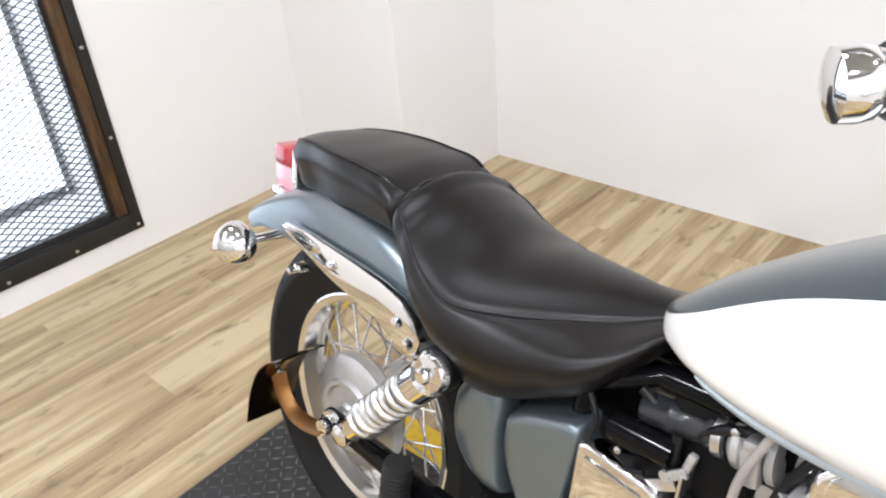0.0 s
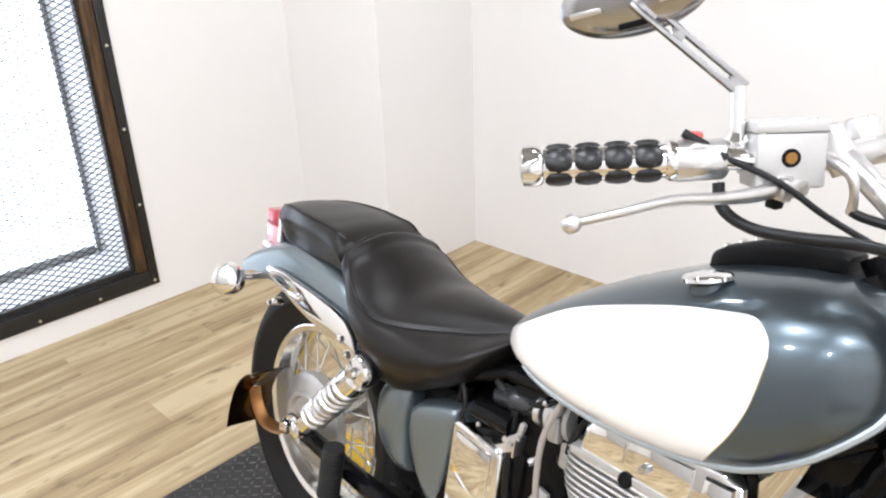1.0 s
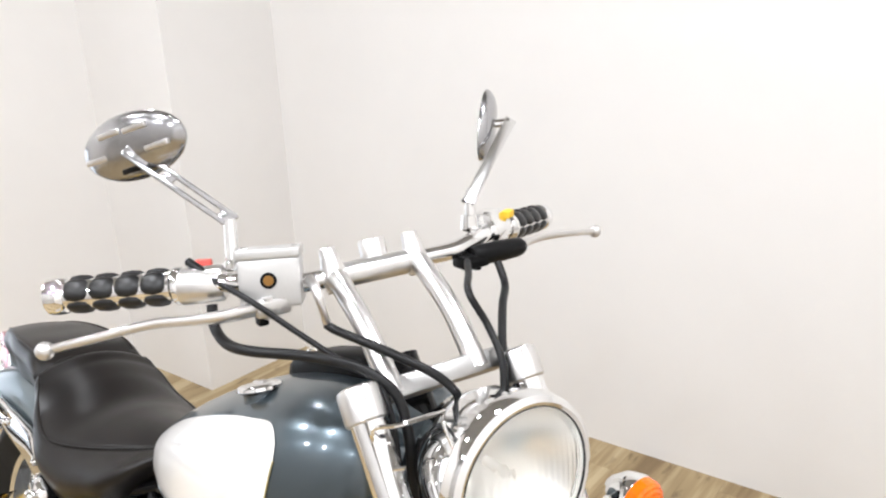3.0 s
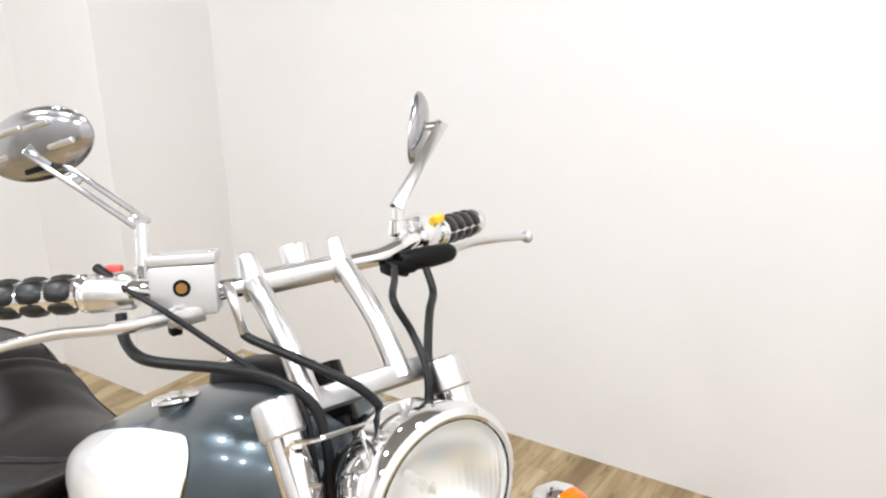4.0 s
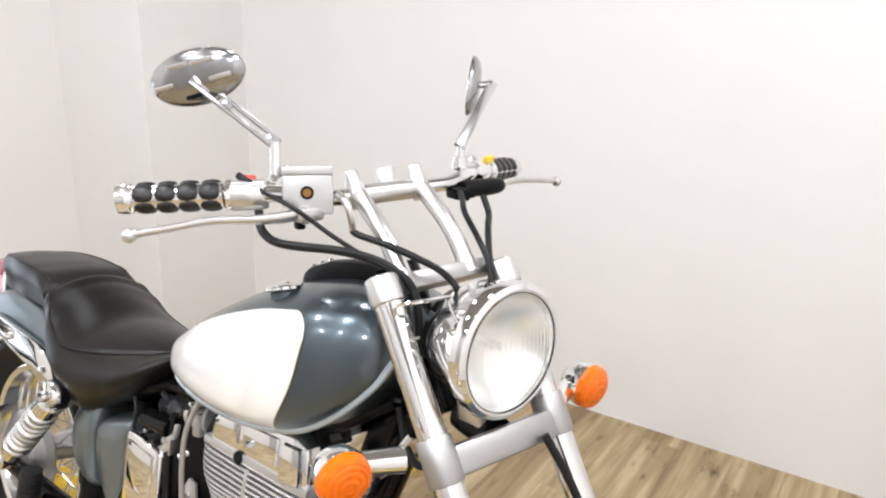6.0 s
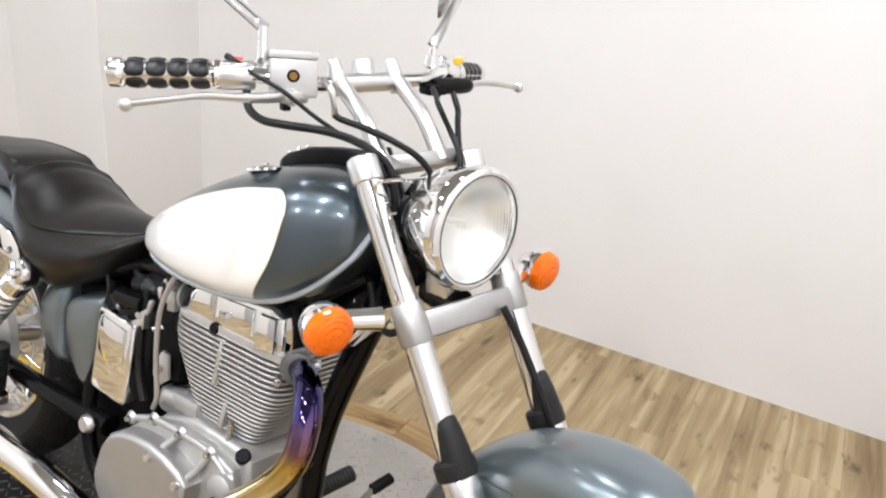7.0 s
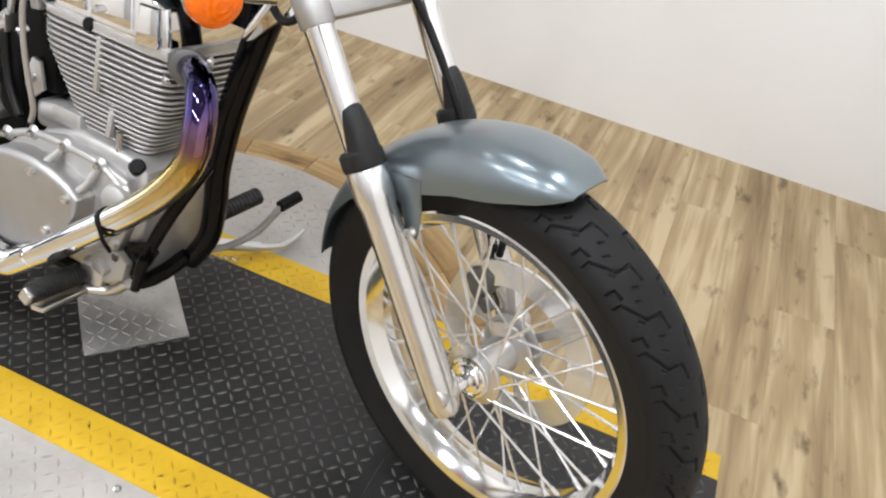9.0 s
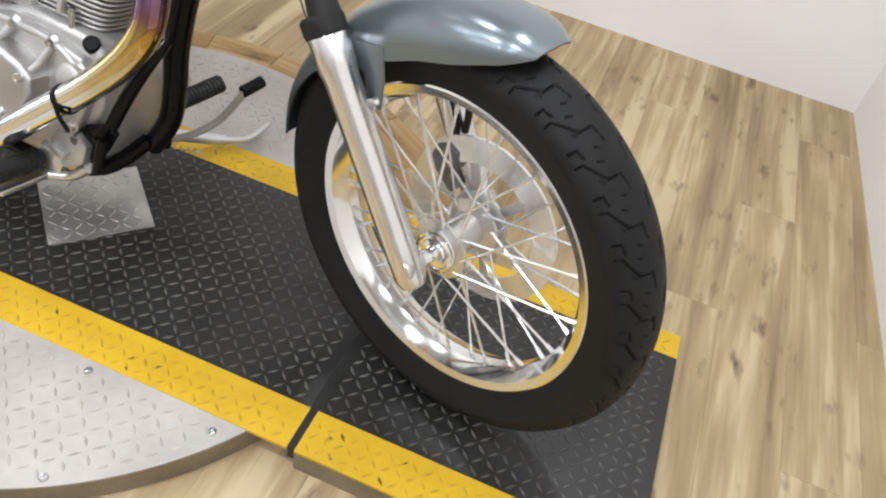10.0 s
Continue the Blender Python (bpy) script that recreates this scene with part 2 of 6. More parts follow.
ZINC = material("zinc_bolt", (0.6, 0.6, 0.6), 0.25, 1.0)
REVEAL = material("grey_reveal", (0.75, 0.75, 0.75), 0.7, vary=0.05)
REVEAL_DARK = material("grey_window_bar", (0.22, 0.22, 0.22), 0.5)
DAYLIGHT = glow_material("bright_window_glass", (0.94, 0.97, 1.0), 2.8)


# ---- shape helpers ----
def pillow(outline, y_in, y_out, rim=0.35, crown=0.15, n=90, rings=14):
    """A softly domed cover: a closed outline in x and z, rounded at its rim and slightly crowned."""
    line = spline([(p[0], p[1], 0) for p in outline + [outline[0]]], 6)[:-1]
    cx, cz = sum(p[0] for p in line) / len(line), sum(p[1] for p in line) / len(line)
    out = [[(p[0], y_in, p[1]) for p in line]]
    for i in range(1, rings + 1):
        t = i / rings
        s = 1 - 0.94 * t ** 1.6
        lift = (1 - crown) * min(1.0, 1 - (1 - min(1.0, t / rim)) ** 2.2) + crown * math.sin(0.5 * math.pi * t)
        out.append([(cx + (p[0] - cx) * s, y_in + (y_out - y_in) * lift, cz + (p[1] - cz) * s) for p in line])
    return loft(out)


def ribbed(a, b, radius, count, depth=0.002, sides=18):
    """A rubber sleeve with rings along it."""
    a, b = Vector(a), Vector(b)
    pts, rad = [a], [radius * 0.7]
    for k in range(count):
        for q, r in ((0.05, radius), (0.55, radius), (0.65, radius - depth), (0.95, radius - depth)):
            pts.append(a.lerp(b, (k + q) / count))
            rad.append(r)
    return tube(pts + [b], rad + [radius * 0.7], sides, 1)


def join(*shapes):
    v, f = [], []
    for sv, sf in shapes:
        k = len(v)
        v += list(sv)
        f += [tuple(i + k for i in q) for q in sf]
    return v, f


def moved(shape, m):
    return [tuple(m @ Vector(p)) for p in shape[0]], shape[1]


def from_bm(bm):
    bm.verts.index_update()
    out = [tuple(v.co) for v in bm.verts], [tuple(v.index for v in f.verts) for f in bm.faces]
    bm.free()
    return out


def block(size, at=(0, 0, 0), bevel=0.0, turn=(0, 0, 0), segments=2):
    bm = bmesh.new()
    bmesh.ops.create_cube(bm, size=1.0)
    bmesh.ops.scale(bm, vec=size, verts=bm.verts)
    if bevel:
        bmesh.ops.bevel(bm, geom=bm.edges[:] + bm.verts[:], offset=bevel, segments=segments, affect="EDGES", profile=0.5)
    bmesh.ops.transform(bm, matrix=pose(*at, *turn), verts=bm.verts)
    return from_bm(bm)


def slab(outline, lo, hi, axis="y", bevel=0.0, segments=2):
    """An outline of (a, b) pairs, raised from lo to hi along an axis: 'y' takes (x, z), 'z' takes (x, y), 'x' takes (y, z)."""
    put = {"y": lambda a, b, h: (a, h, b), "z": lambda a, b, h: (a, b, h), "x": lambda a, b, h: (h, a, b)}[axis]
    bm = bmesh.new()
    low = [bm.verts.new(put(a, b, lo)) for a, b in outline]
    high = [bm.verts.new(put(a, b, hi)) for a, b in outline]
    k = len(outline)
    bm.faces.new(low[::-1])
    bm.faces.new(high)
    for i in range(k):
        bm.faces.new((low[i], low[(i + 1) % k], high[(i + 1) % k], high[i]))
    bmesh.ops.recalc_face_normals(bm, faces=bm.faces)
    if bevel:
        rim = [e for e in bm.edges if len({round(put(0, 0, 1)[0] * v.co.x + put(0, 0, 1)[1] * v.co.y + put(0, 0, 1)[2] * v.co.z, 5) for v in e.verts}) == 1]
        bmesh.ops.bevel(bm, geom=rim, offset=bevel, segments=segments, affect="EDGES", profile=0.5)
    return from_bm(bm)


def spline(points, steps):
    """Points of a smooth curve through the given ones."""
    p = [Vector(q) for q in points]
    out = []
    for i in range(len(p) - 1):
        a, b, c, d = p[max(i - 1, 0)], p[i], p[i + 1], p[min(i + 2, len(p) - 1)]
        for k in range(steps):
            t = k / steps
            out.append(0.5 * (2 * b + (c - a) * t + (2 * a - 5 * b + 4 * c - d) * t * t + (3 * b - a - 3 * c + d) * t ** 3))
    return out + [p[-1]]


def tube(points, radius, sides=12, steps=6, flat=1.0, caps=True):
    """A pipe along a smooth curve; radius is one number or one for each given point. flat squeezes it across."""
    line = spline(points, steps) if steps > 1 else [Vector(q) for q in points]
    count = len(line)
    rad = [radius] * count if not isinstance(radius, (list, tuple)) else [float(r) for r in np.interp(np.linspace(0, len(points) - 1, count), range(len(points)), radius)]
    tang = [(line[min(i + 1, count - 1)] - line[max(i - 1, 0)]).normalized() for i in range(count)]
    side = tang[0].orthogonal().normalized()
    v, f = [], []
    for i in range(count):
        side = (side - tang[i] * side.dot(tang[i])).normalized()
        up = tang[i].cross(side)
        for k in range(sides):
            a = 2 * math.pi * k / sides
            v.append(tuple(line[i] + rad[i] * (math.cos(a) * side + flat * math.sin(a) * up)))
    for i in range(count - 1):
        for k in range(sides):
            n1 = (k + 1) % sides
            f.append((i * sides + k, i * sides + n1, (i + 1) * sides + n1, (i + 1) * sides + k))
    if caps:
        f.append(tuple(range(sides))[::-1])
        f.append(tuple((count - 1) * sides + k for k in range(sides)))
    return v, f


def rod(a, b, radius, sides=10, end=None):
    return tube([a, b], [radius, radius if end is None else end], sides, 1)


def turned(profile, sides=48, at=(0, 0, 0), axis=(0, 1, 0), ring=False):
    """A lathe shape: profile of (radius, height) along an axis through at. ring closes the profile on itself."""
    z = Vector(axis).normalized()
    x = z.orthogonal().normalized()
    y = z.cross(x)
    o = Vector(at)
    v, f, c = [], [], len(profile)
    for k in range(sides):
        a = 2 * math.pi * k / sides
        d = math.cos(a) * x + math.sin(a) * y
        v += [tuple(o + r * d + h * z) for r, h in profile]
    for k in range(sides):
        m = (k + 1) % sides
        for i in range(c if ring else c - 1):
            j = (i + 1) % c
            f.append((k * c + i, k * c + j, m * c + j, m * c + i))
    if not ring:
        if profile[0][0] > 1e-6:
            f.append(tuple(k * c for k in range(sides)))
        if profile[-1][0] > 1e-6:
            f.append(tuple(k * c + c - 1 for k in range(sides))[::-1])
    return v, f


def curve_of(table):
    """A smooth function through (x, value) pairs."""
    xs, ys = np.array([t[0] for t in table], float), np.array([t[1] for t in table], float)
    d = np.gradient(ys, xs)
    def at(x):
        x = float(min(max(x, xs[0]), xs[-1]))
        i = int(min(max(np.searchsorted(xs, x) - 1, 0), len(xs) - 2))
        h = xs[i + 1] - xs[i]
        t = (x - xs[i]) / h
        return float((2 * t ** 3 - 3 * t ** 2 + 1) * ys[i] + (t ** 3 - 2 * t ** 2 + t) * h * d[i] + (-2 * t ** 3 + 3 * t ** 2) * ys[i + 1] + (t ** 3 - t ** 2) * h * d[i + 1])
    return at


def loft(rings, close_ends=True):
    c = len(rings[0])
    v = [tuple(p) for r in rings for p in r]
    f = [(i * c + k, i * c + (k + 1) % c, (i + 1) * c + (k + 1) % c, (i + 1) * c + k) for i in range(len(rings) - 1) for k in range(c)]
    if close_ends:
        f += [tuple(range(c))[::-1], tuple((len(rings) - 1) * c + k for k in range(c))]
    return v, f


def power(v, e):
    return math.copysign(abs(v) ** e, v)


def link_mesh(name, shape, mat, angle=38):
    me = bpy.data.meshes.new(name)
    me.from_pydata(shape[0], [], shape[1])
    bm = bmesh.new()
    bm.from_mesh(me)
    bmesh.ops.recalc_face_normals(bm, faces=bm.faces)
    bm.to_mesh(me)
    bm.free()
    me.materials.append(mat)
    me.polygons.foreach_set("use_smooth", [True] * len(me.polygons))
    me.set_sharp_from_angle(angle=radians(angle))
    return me


def part(name, shape, mat, parent=None, label="", m=None, angle=38):
    """One mesh object, a part of its parent when one is given."""
    ob = new(name, shape if isinstance(shape, bpy.types.Mesh) else link_mesh(name, shape, mat, angle))
    ob.parent = parent
    if m is not None:
        ob.matrix_basis = m
    return tagged(ob, label) if label else ob


def thing(name, label, category, group="", m=None):
    ob = new(name)
    ob.empty_display_size = 0.1
    if m is not None:
        ob.matrix_basis = m
    return tagged(ob, label, category, group)


def structure(name, shape, mat, label="", category=""):
    return tagged(part(name, shape, mat), label, category, kind="structure")


# ---- the room ----
FLOOR = -0.055          # the deck of the turntable is at zero
BACK, LEFT, TOP = 1.507, -1.472, 2.72
WIN = (-0.95, 0.303, 0.026, 1.222)      # opening in the left wall: y from, y to, z from, z to

structure("floor", block((4.7, 4.7, 0.1), (0.6, -0.8, FLOOR - 0.056)), SUBFLOOR, "dark underlay beneath pale oak-look floor boards", "floor")
structure("wall_north", block((3.75, 0.12, 2.9), (0.95, BACK + 0.06, 1.33)), WALL, "plain off-white painted wall behind the motorcycle", "wall")
structure("wall_column", block((0.605, 0.62, 2.9), (-1.2275, 1.315, 1.33)), WALL, "off-white painted projecting wall corner", "wall")
y0, y1, z0, z1 = WIN
structure("wall_west", join(block((0.14, 1.3, 2.9), (LEFT - 0.07, y1 + 0.65, 1.33)), block((0.14, 2.3, 2.9), (LEFT - 0.07, y0 - 1.15, 1.33)),
                            block((0.14, y1 - y0, z0 - FLOOR + 0.02), (LEFT - 0.07, (y0 + y1) / 2, (z0 + FLOOR - 0.02) / 2)),
                            block((0.14, y1 - y0, TOP - z1 + 0.06), (LEFT - 0.07, (y0 + y1) / 2, (z1 + TOP + 0.06) / 2))), WALL,
          "off-white painted wall with a caged window opening", "wall")
# added out of view to close the room; grey tuned for fill and chrome reflections
structure("wall_south", block((5.0, 0.12, 2.9), (0.6, -3.06, 1.33)), DARK_WALL, "added unseen wall behind the viewer, grey to tone the reflections", "wall")
east = block((0.12, 5.0, 2.9), (0.06, -2.42, 1.33))
structure("wall_east", moved(east, Matrix.Translation((2.322, BACK, 0)) @ pose(0, 0, 0, 0, 0, 2.3)), WALL, "plain off-white painted end wall", "wall")
# unseen; closes the room, its grey added to darken reflections from above
structure("ceiling", block((5.2, 5.2, 0.1), (0.6, -0.8, TOP + 0.05)), CEILING, "unseen ceiling over the show room, its grey added to darken reflections", "ceiling")


# ---- window with an expanded metal screen ----
def caged_window():
    win = tagged(thing("window_1", "black steel framed window with an expanded metal screen", "window"), kind="structure")
    w, x = 0.034, LEFT - 0.008
    bar = lambda a, b, c, d: block((0.03, b - a, d - c), (x, (a + b) / 2, (c + d) / 2), 0.003)
    part("window_frame", bar(y1 - w, y1, z0, z1), CAGE_STEEL, win)
    part("window_frame", bar(y0, y0 + w, z0, z1), CAGE_STEEL, win)
    part("window_frame", bar(y0 + w, y1 - w, z0, z0 + 0.06), CAGE_STEEL, win)
    part("window_frame", bar(y0 + w, y1 - w, z1 - 0.055, z1), CAGE_STEEL, win)
    board = lambda a, b, c, d: block((0.05, b - a, d - c), (LEFT - 0.022, (a + b) / 2, (c + d) / 2), 0.004)
    wood = board(y1 - w - 0.040, y1 - w - 0.001, z0 + 0.061, z1 - 0.056)
    part("jamb_board", moved(wood, pose(0, 0, 0)), BARNWOOD, win, "dark stained rough timber")
    part("jamb_board", board(y0 + w + 0.001, y0 + w + 0.040, z0 + 0.061, z1 - 0.056), BARNWOOD, win, "dark stained rough timber")
    part("jamb_board", board(y0 + w + 0.041, y1 - w - 0.041, z1 - 0.075, z1 - 0.056), BARNWOOD, win, "dark stained rough timber")
    a, b, c, d = y0 + w + 0.041, y1 - w - 0.041, z0 + 0.061, z1 - 0.076
    part("inner_bar", block((0.022, 0.012, d - c), (LEFT - 0.028, b - 0.006, (c + d) / 2)), CAGE_STEEL, win)
    part("inner_bar", block((0.022, b - a - 0.014, 0.02), (LEFT - 0.028, (a + b) / 2 - 0.007, c + 0.01)), CAGE_STEEL, win)
    part("inner_bar", block((0.022, b - a - 0.014, 0.014), (LEFT - 0.028, (a + b) / 2 - 0.007, d - 0.007)), CAGE_STEEL, win)
    # expanded metal: zigzag strands, each touching the next row
    v, f = [], []
    pitch, rise, t = 0.042, 0.0105, 0.0016
    xs = LEFT - 0.018
    for row in range(int((d - c) / rise)):
        zb = c + row * rise
        for k in range(int((b - a) / (pitch / 2))):
            ya, yb = a + k * pitch / 2, a + (k + 1) * pitch / 2
            up = (k + row) % 2 == 0
            za, zc = (zb, zb + rise) if up else (zb + rise, zb)
            i = len(v)
            for y, z in ((ya, za), (yb, zc)):
                v += [(xs - 0.002, y, z - t), (xs + 0.002, y, z - t), (xs + 0.001, y, z + t), (xs - 0.002, y, z + t)]
            f += [(i, i + 1, i + 5, i + 4), (i + 1, i + 2, i + 6, i + 5), (i + 2, i + 3, i + 7, i + 6), (i + 3, i, i + 4, i + 7)]
    tagged(part("mesh_screen", (v, f), MESH_STEEL, win, "black expanded metal diamond screen"), kind="stuff")
    bolt = link_mesh("bolt", turned([(0.0, 0.006), (0.006, 0.005), (0.0075, 0.0)], 12, axis=(1, 0, 0)), ZINC)
    for z in (0.046, 0.348, 0.627, 0.912, 1.196):
        part("bolt", bolt, ZINC, win, m=Matrix.Translation((x + 0.015, y1 - 0.020, z)))
    for k in range(1, 6):
        for z in (z0 + 0.02, z1 - 0.026):
            part("bolt", bolt, ZINC, win, m=Matrix.Translation((x + 0.015, y1 - 0.020 - 0.21 * k, z)))
    # recess behind the screen and the bright glazing
    deep = 0.30
    xr = LEFT - 0.14 - deep / 2
    part("reveal", block((deep, 0.02, z1 - z0), (xr, y1 - 0.01, (z0 + z1) / 2)), REVEAL, win)
    part("reveal", block((deep, 0.02, z1 - z0), (xr, y0 + 0.01, (z0 + z1) / 2)), REVEAL, win)
    part("window_sill", block((deep, y1 - y0 - 0.04, 0.02), (xr, (y0 + y1) / 2, z0 + 0.01)), REVEAL, win)
    part("reveal", block((deep, y1 - y0 - 0.04, 0.02), (xr, (y0 + y1) / 2, z1 - 0.01)), REVEAL, win)
    xg = LEFT - 0.14 - deep
    part("pane", block((0.01, y1 - y0, z1 - z0), (xg - 0.006, (y0 + y1) / 2, (z0 + z1) / 2)), DAYLIGHT, win, "bright white glazing")
    part("sash_bar", block((0.02, 0.02, z1 - z0 - 0.04), (xg + 0.011, y1 - 0.036, (z0 + z1) / 2), 0.003), REVEAL_DARK, win)
    part("sash_bar", block((0.02, y1 - y0 - 0.072, 0.03), (xg + 0.011, (y0 + y1) / 2 - 0.016, z0 + 0.036), 0.003), REVEAL_DARK, win)


caged_window()


# ---- turntable deck ----
CX, CY, CR = 0.741, -0.082, 0.627
DECK = Matrix.Translation((0.75, -0.11, 0)) @ pose(0, 0, 0, 0, 0, 0.6)


def tread(inside, u0, u1, v0, v1, step, long, wide, high, z):
    """Raised lozenges of tread plate, in turn along and across, inside a region."""
    v, f = [], []
    for i in range(int((u1 - u0) / step)):
        for k in range(int((v1 - v0) / step)):
            u, w = u0 + (i + 0.5) * step, v0 + (k + 0.5) * step
            if not inside(u, w):
                continue
            a = radians(45 if (i + k) % 2 else -45)
            cu, su = math.cos(a), math.sin(a)
            b = len(v)
            for x, y, h in ((-long, 0, 0), (0, -wide, 0), (long, 0, 0), (0, wide, 0), (-long * 0.62, 0, high), (0, -wide * 0.45, high), (long * 0.62, 0, high), (0, wide * 0.45, high)):
                v.append((u + cu * x - su * y, w + su * x + cu * y, z + h))
            f += [(b + 4, b + 5, b + 6, b + 7)] + [(b + j, b + (j + 1) % 4, b + 4 + (j + 1) % 4, b + 4 + j) for j in range(4)]
    return v, f


def turntable():
    t = thing("turntable", "round bare steel tread plate turntable on the floor", "turntable")
    part("disc", turned([(0, FLOOR + 0.001), (CR - 0.012, FLOOR + 0.001), (CR - 0.006, -0.012), (CR, -0.007), (CR, -0.003), (CR - 0.002, -0.002), (0, -0.002)], 128, (CX, CY, 0), (0, 0, 1)), TREAD_STEEL, t)
    part("edge_band", turned([(CR - 0.004, FLOOR + 0.001), (CR - 0.001, FLOOR + 0.001), (CR - 0.001, -0.0075), (CR - 0.004, -0.0075)], 128, (CX, CY, 0), (0, 0, 1), ring=True), EDGE, t, "tarnished steel edge band")
    near = lambda u, w: (u - CX) ** 2 + (w - CY) ** 2 < (CR - 0.015) ** 2 and not (-0.31 < w + 0.11 - 0.0105 * (u - 0.75) < 0.345)
    tagged(part("tread_pattern", tread(near, CX - CR, CX + CR, CY - CR, CY + CR, 0.0245, 0.0112, 0.0030, 0.0014, -0.0021), STEEL_TOPS, t), kind="stuff")
    screw = link_mesh("screw", turned([(0.0, 0.0012), (0.003, 0.0012), (0.0032, 0.003), (0.006, 0.0028), (0.0075, 0.0)], 14, axis=(0, 0, 1)), ZINC)
    for x, y in ((1.237, -0.425), (1.0, -0.42), (1.07, -0.6), (0.78, -0.66), (0.722, 0.505), (1.03, 0.36), (0.55, 0.44), (0.9, 0.43)):
        part("screw", screw, ZINC, t, m=Matrix.Translation((x, y, -0.002)))
    return t


def runway(name, u0, u1, near, far, label):
    """A black tread plate strip with a yellow band along each edge; near and far give each band's inner and outer line."""
    r = thing(name, label, "platform", m=DECK)
    um, ln = (u0 + u1) / 2, u1 - u0
    part("plate", block((ln, far[0] - near[0] - 0.001, 0.006), (um, (near[0] + far[0]) / 2, -0.003)), DECK_BLACK, r)
    for a, b in (near, far):
        part("yellow_band", block((ln, abs(b - a), 0.006), (um, (a + b) / 2, -0.003)), DECK_YELLOW, r, "yellow painted tread plate edge")
    all_in = lambda u, w: True
    for a, b, mat, high in ((near[0], far[0], DECK_WORN, 0.0019), (near[1], near[0], YELLOW_TOPS, 0.0013), (far[0], far[1], YELLOW_TOPS, 0.0013)):
        tagged(part("tread_pattern", tread(all_in, u0 + 0.004, u1 - 0.004, a + 0.003, b - 0.002, 0.0215, 0.0112, 0.0030, high, -0.0001), mat, r), kind="stuff")
    for a, b in ((u0, -0.62), (0.60, u1)):
        a, b = max(a, u0), min(b, u1)
        if b > a:
            part("skirt", block((b - a, 0.012, 0.048), ((a + b) / 2, near[1] + 0.007, -0.0305)), EDGE, r, "tarnished steel side rail")
            part("skirt", block((b - a, 0.012, 0.048), ((a + b) / 2, far[1] - 0.007, -0.0305)), EDGE, r, "tarnished steel side rail")
    return r


turntable()
runway("runway", -1.14, 0.600, (-0.211, -0.294), (0.247, 0.325), "black tread plate runway with yellow painted edges")
far = runway("runway", 0.614, 1.172, (-0.211, -0.294), (0.212, 0.275), "separate black tread plate end section with yellow edges")
part("end_plate", block((0.006, 0.555, 0.048), (1.169, -0.0095, -0.0305)), EDGE, far, "tarnished steel end plate")
tagged(part("joint_strip", block((0.013, 0.56, 0.03), (0.607, -0.01, -0.0162)), CAGE_STEEL, None, m=DECK), "dark oily gap between the runway sections", "gap")

plate = tagged(part("steel_plate", block((0.19, 0.19, 0.004), (0, 0, 0), 0.001), PLATE_STEEL, None, m=pose(0.7515, -0.098, 0.0036, 0, 0, 47.5)), "loose square of galvanised tread plate on the runway", "steel plate")
tagged(part("tread_pattern", tread(lambda u, w: True, -0.092, 0.092, -0.092, 0.092, 0.0215, 0.0112, 0.0030, 0.0015, 0.0019), PLATE_STEEL, plate), kind="stuff")


# ---- the motorcycle ----
BIKE = Matrix.Translation((-0.0025, -0.0579, 0)) @ pose(0, 0, 0, 0, 0, -5.25) @ pose(0, 0, 0, -11.45, 0, 0)   # leans on its side stand
bike = thing("motorcycle", "blue-grey and white cruiser motorcycle leaning on its side stand", "motorcycle", m=BIKE)
RAKE = radians(36)
HEAD = Vector((-math.sin(RAKE), 0, math.cos(RAKE)))
STEER = Matrix.Translation((1.647, 0, 0)) @ Matrix.Rotation(radians(-17.85), 4, HEAD) @ Matrix.Translation((-1.647, 0, 0))


def shell_arch(cx, cz, angles, crown, edge, half, thick=0.003, across=18, e=2.6):
    """A mudguard: an arch round (cx, cz) over angles in degrees; crown, edge radius and half width are functions of the angle."""
    rings = []
    for a in angles:
        ca, sa = math.cos(radians(a)), math.sin(radians(a))
        R, r, w = crown(a), edge(a), half(a)
        outer, inner = [], []
        for k in range(across + 1):
            th = math.pi * k / across
            y = -w * power(math.cos(th), 2 / e)
            rr = r + (R - r) * power(math.sin(th), 2 / e)
            outer.append((cx + rr * ca, y, cz + rr * sa))
            inner.append((cx + (rr - thick * (0.3 + math.sin(th))) * ca, y * (1 - thick / max(w, 0.01)), cz + (rr - thick * (0.3 + math.sin(th))) * sa))
        rings.append(outer + inner[::-1])
    return loft(rings)


# -- wheels --
def tyre_shape(R, bead, half, rim_half, sides, tread_fn, arc=112):
    """Tyre with a round crown; tread_fn(angle, across) gives the groove depth."""
    prof = []
    mid = (R + bead) / 2
    for k in range(arc + 1):
        s = -1 + 2 * k / arc
        th = s * radians(118)
        y = half * math.sin(th) / max(math.sin(radians(90)), 1)
        r = mid + (R - mid) * math.cos(th) if abs(th) < math.pi / 2 else mid + (mid - bead) * math.cos(th) / abs(math.cos(radians(118)))
        if abs(th) > math.pi / 2:
            y = math.copysign(half + (rim_half - half) * (abs(th) - math.pi / 2) / radians(28), th)
        prof.append((r, y, s))
    v, f, c = [], [], len(prof)
    for k in range(sides):
        a = 2 * math.pi * k / sides
        for r, y, s in prof:
            d = tread_fn(a, s)
            rr = r - d
            v.append((rr * math.cos(a), y * (1 - d / half * abs(s) * 0.5), rr * math.sin(a)))
    for k in range(sides):
        m = (k + 1) % sides
        for i in range(c):
            j = (i + 1) % c
            f.append((k * c + i, k * c + j, m * c + j, m * c + i))
    return v, f


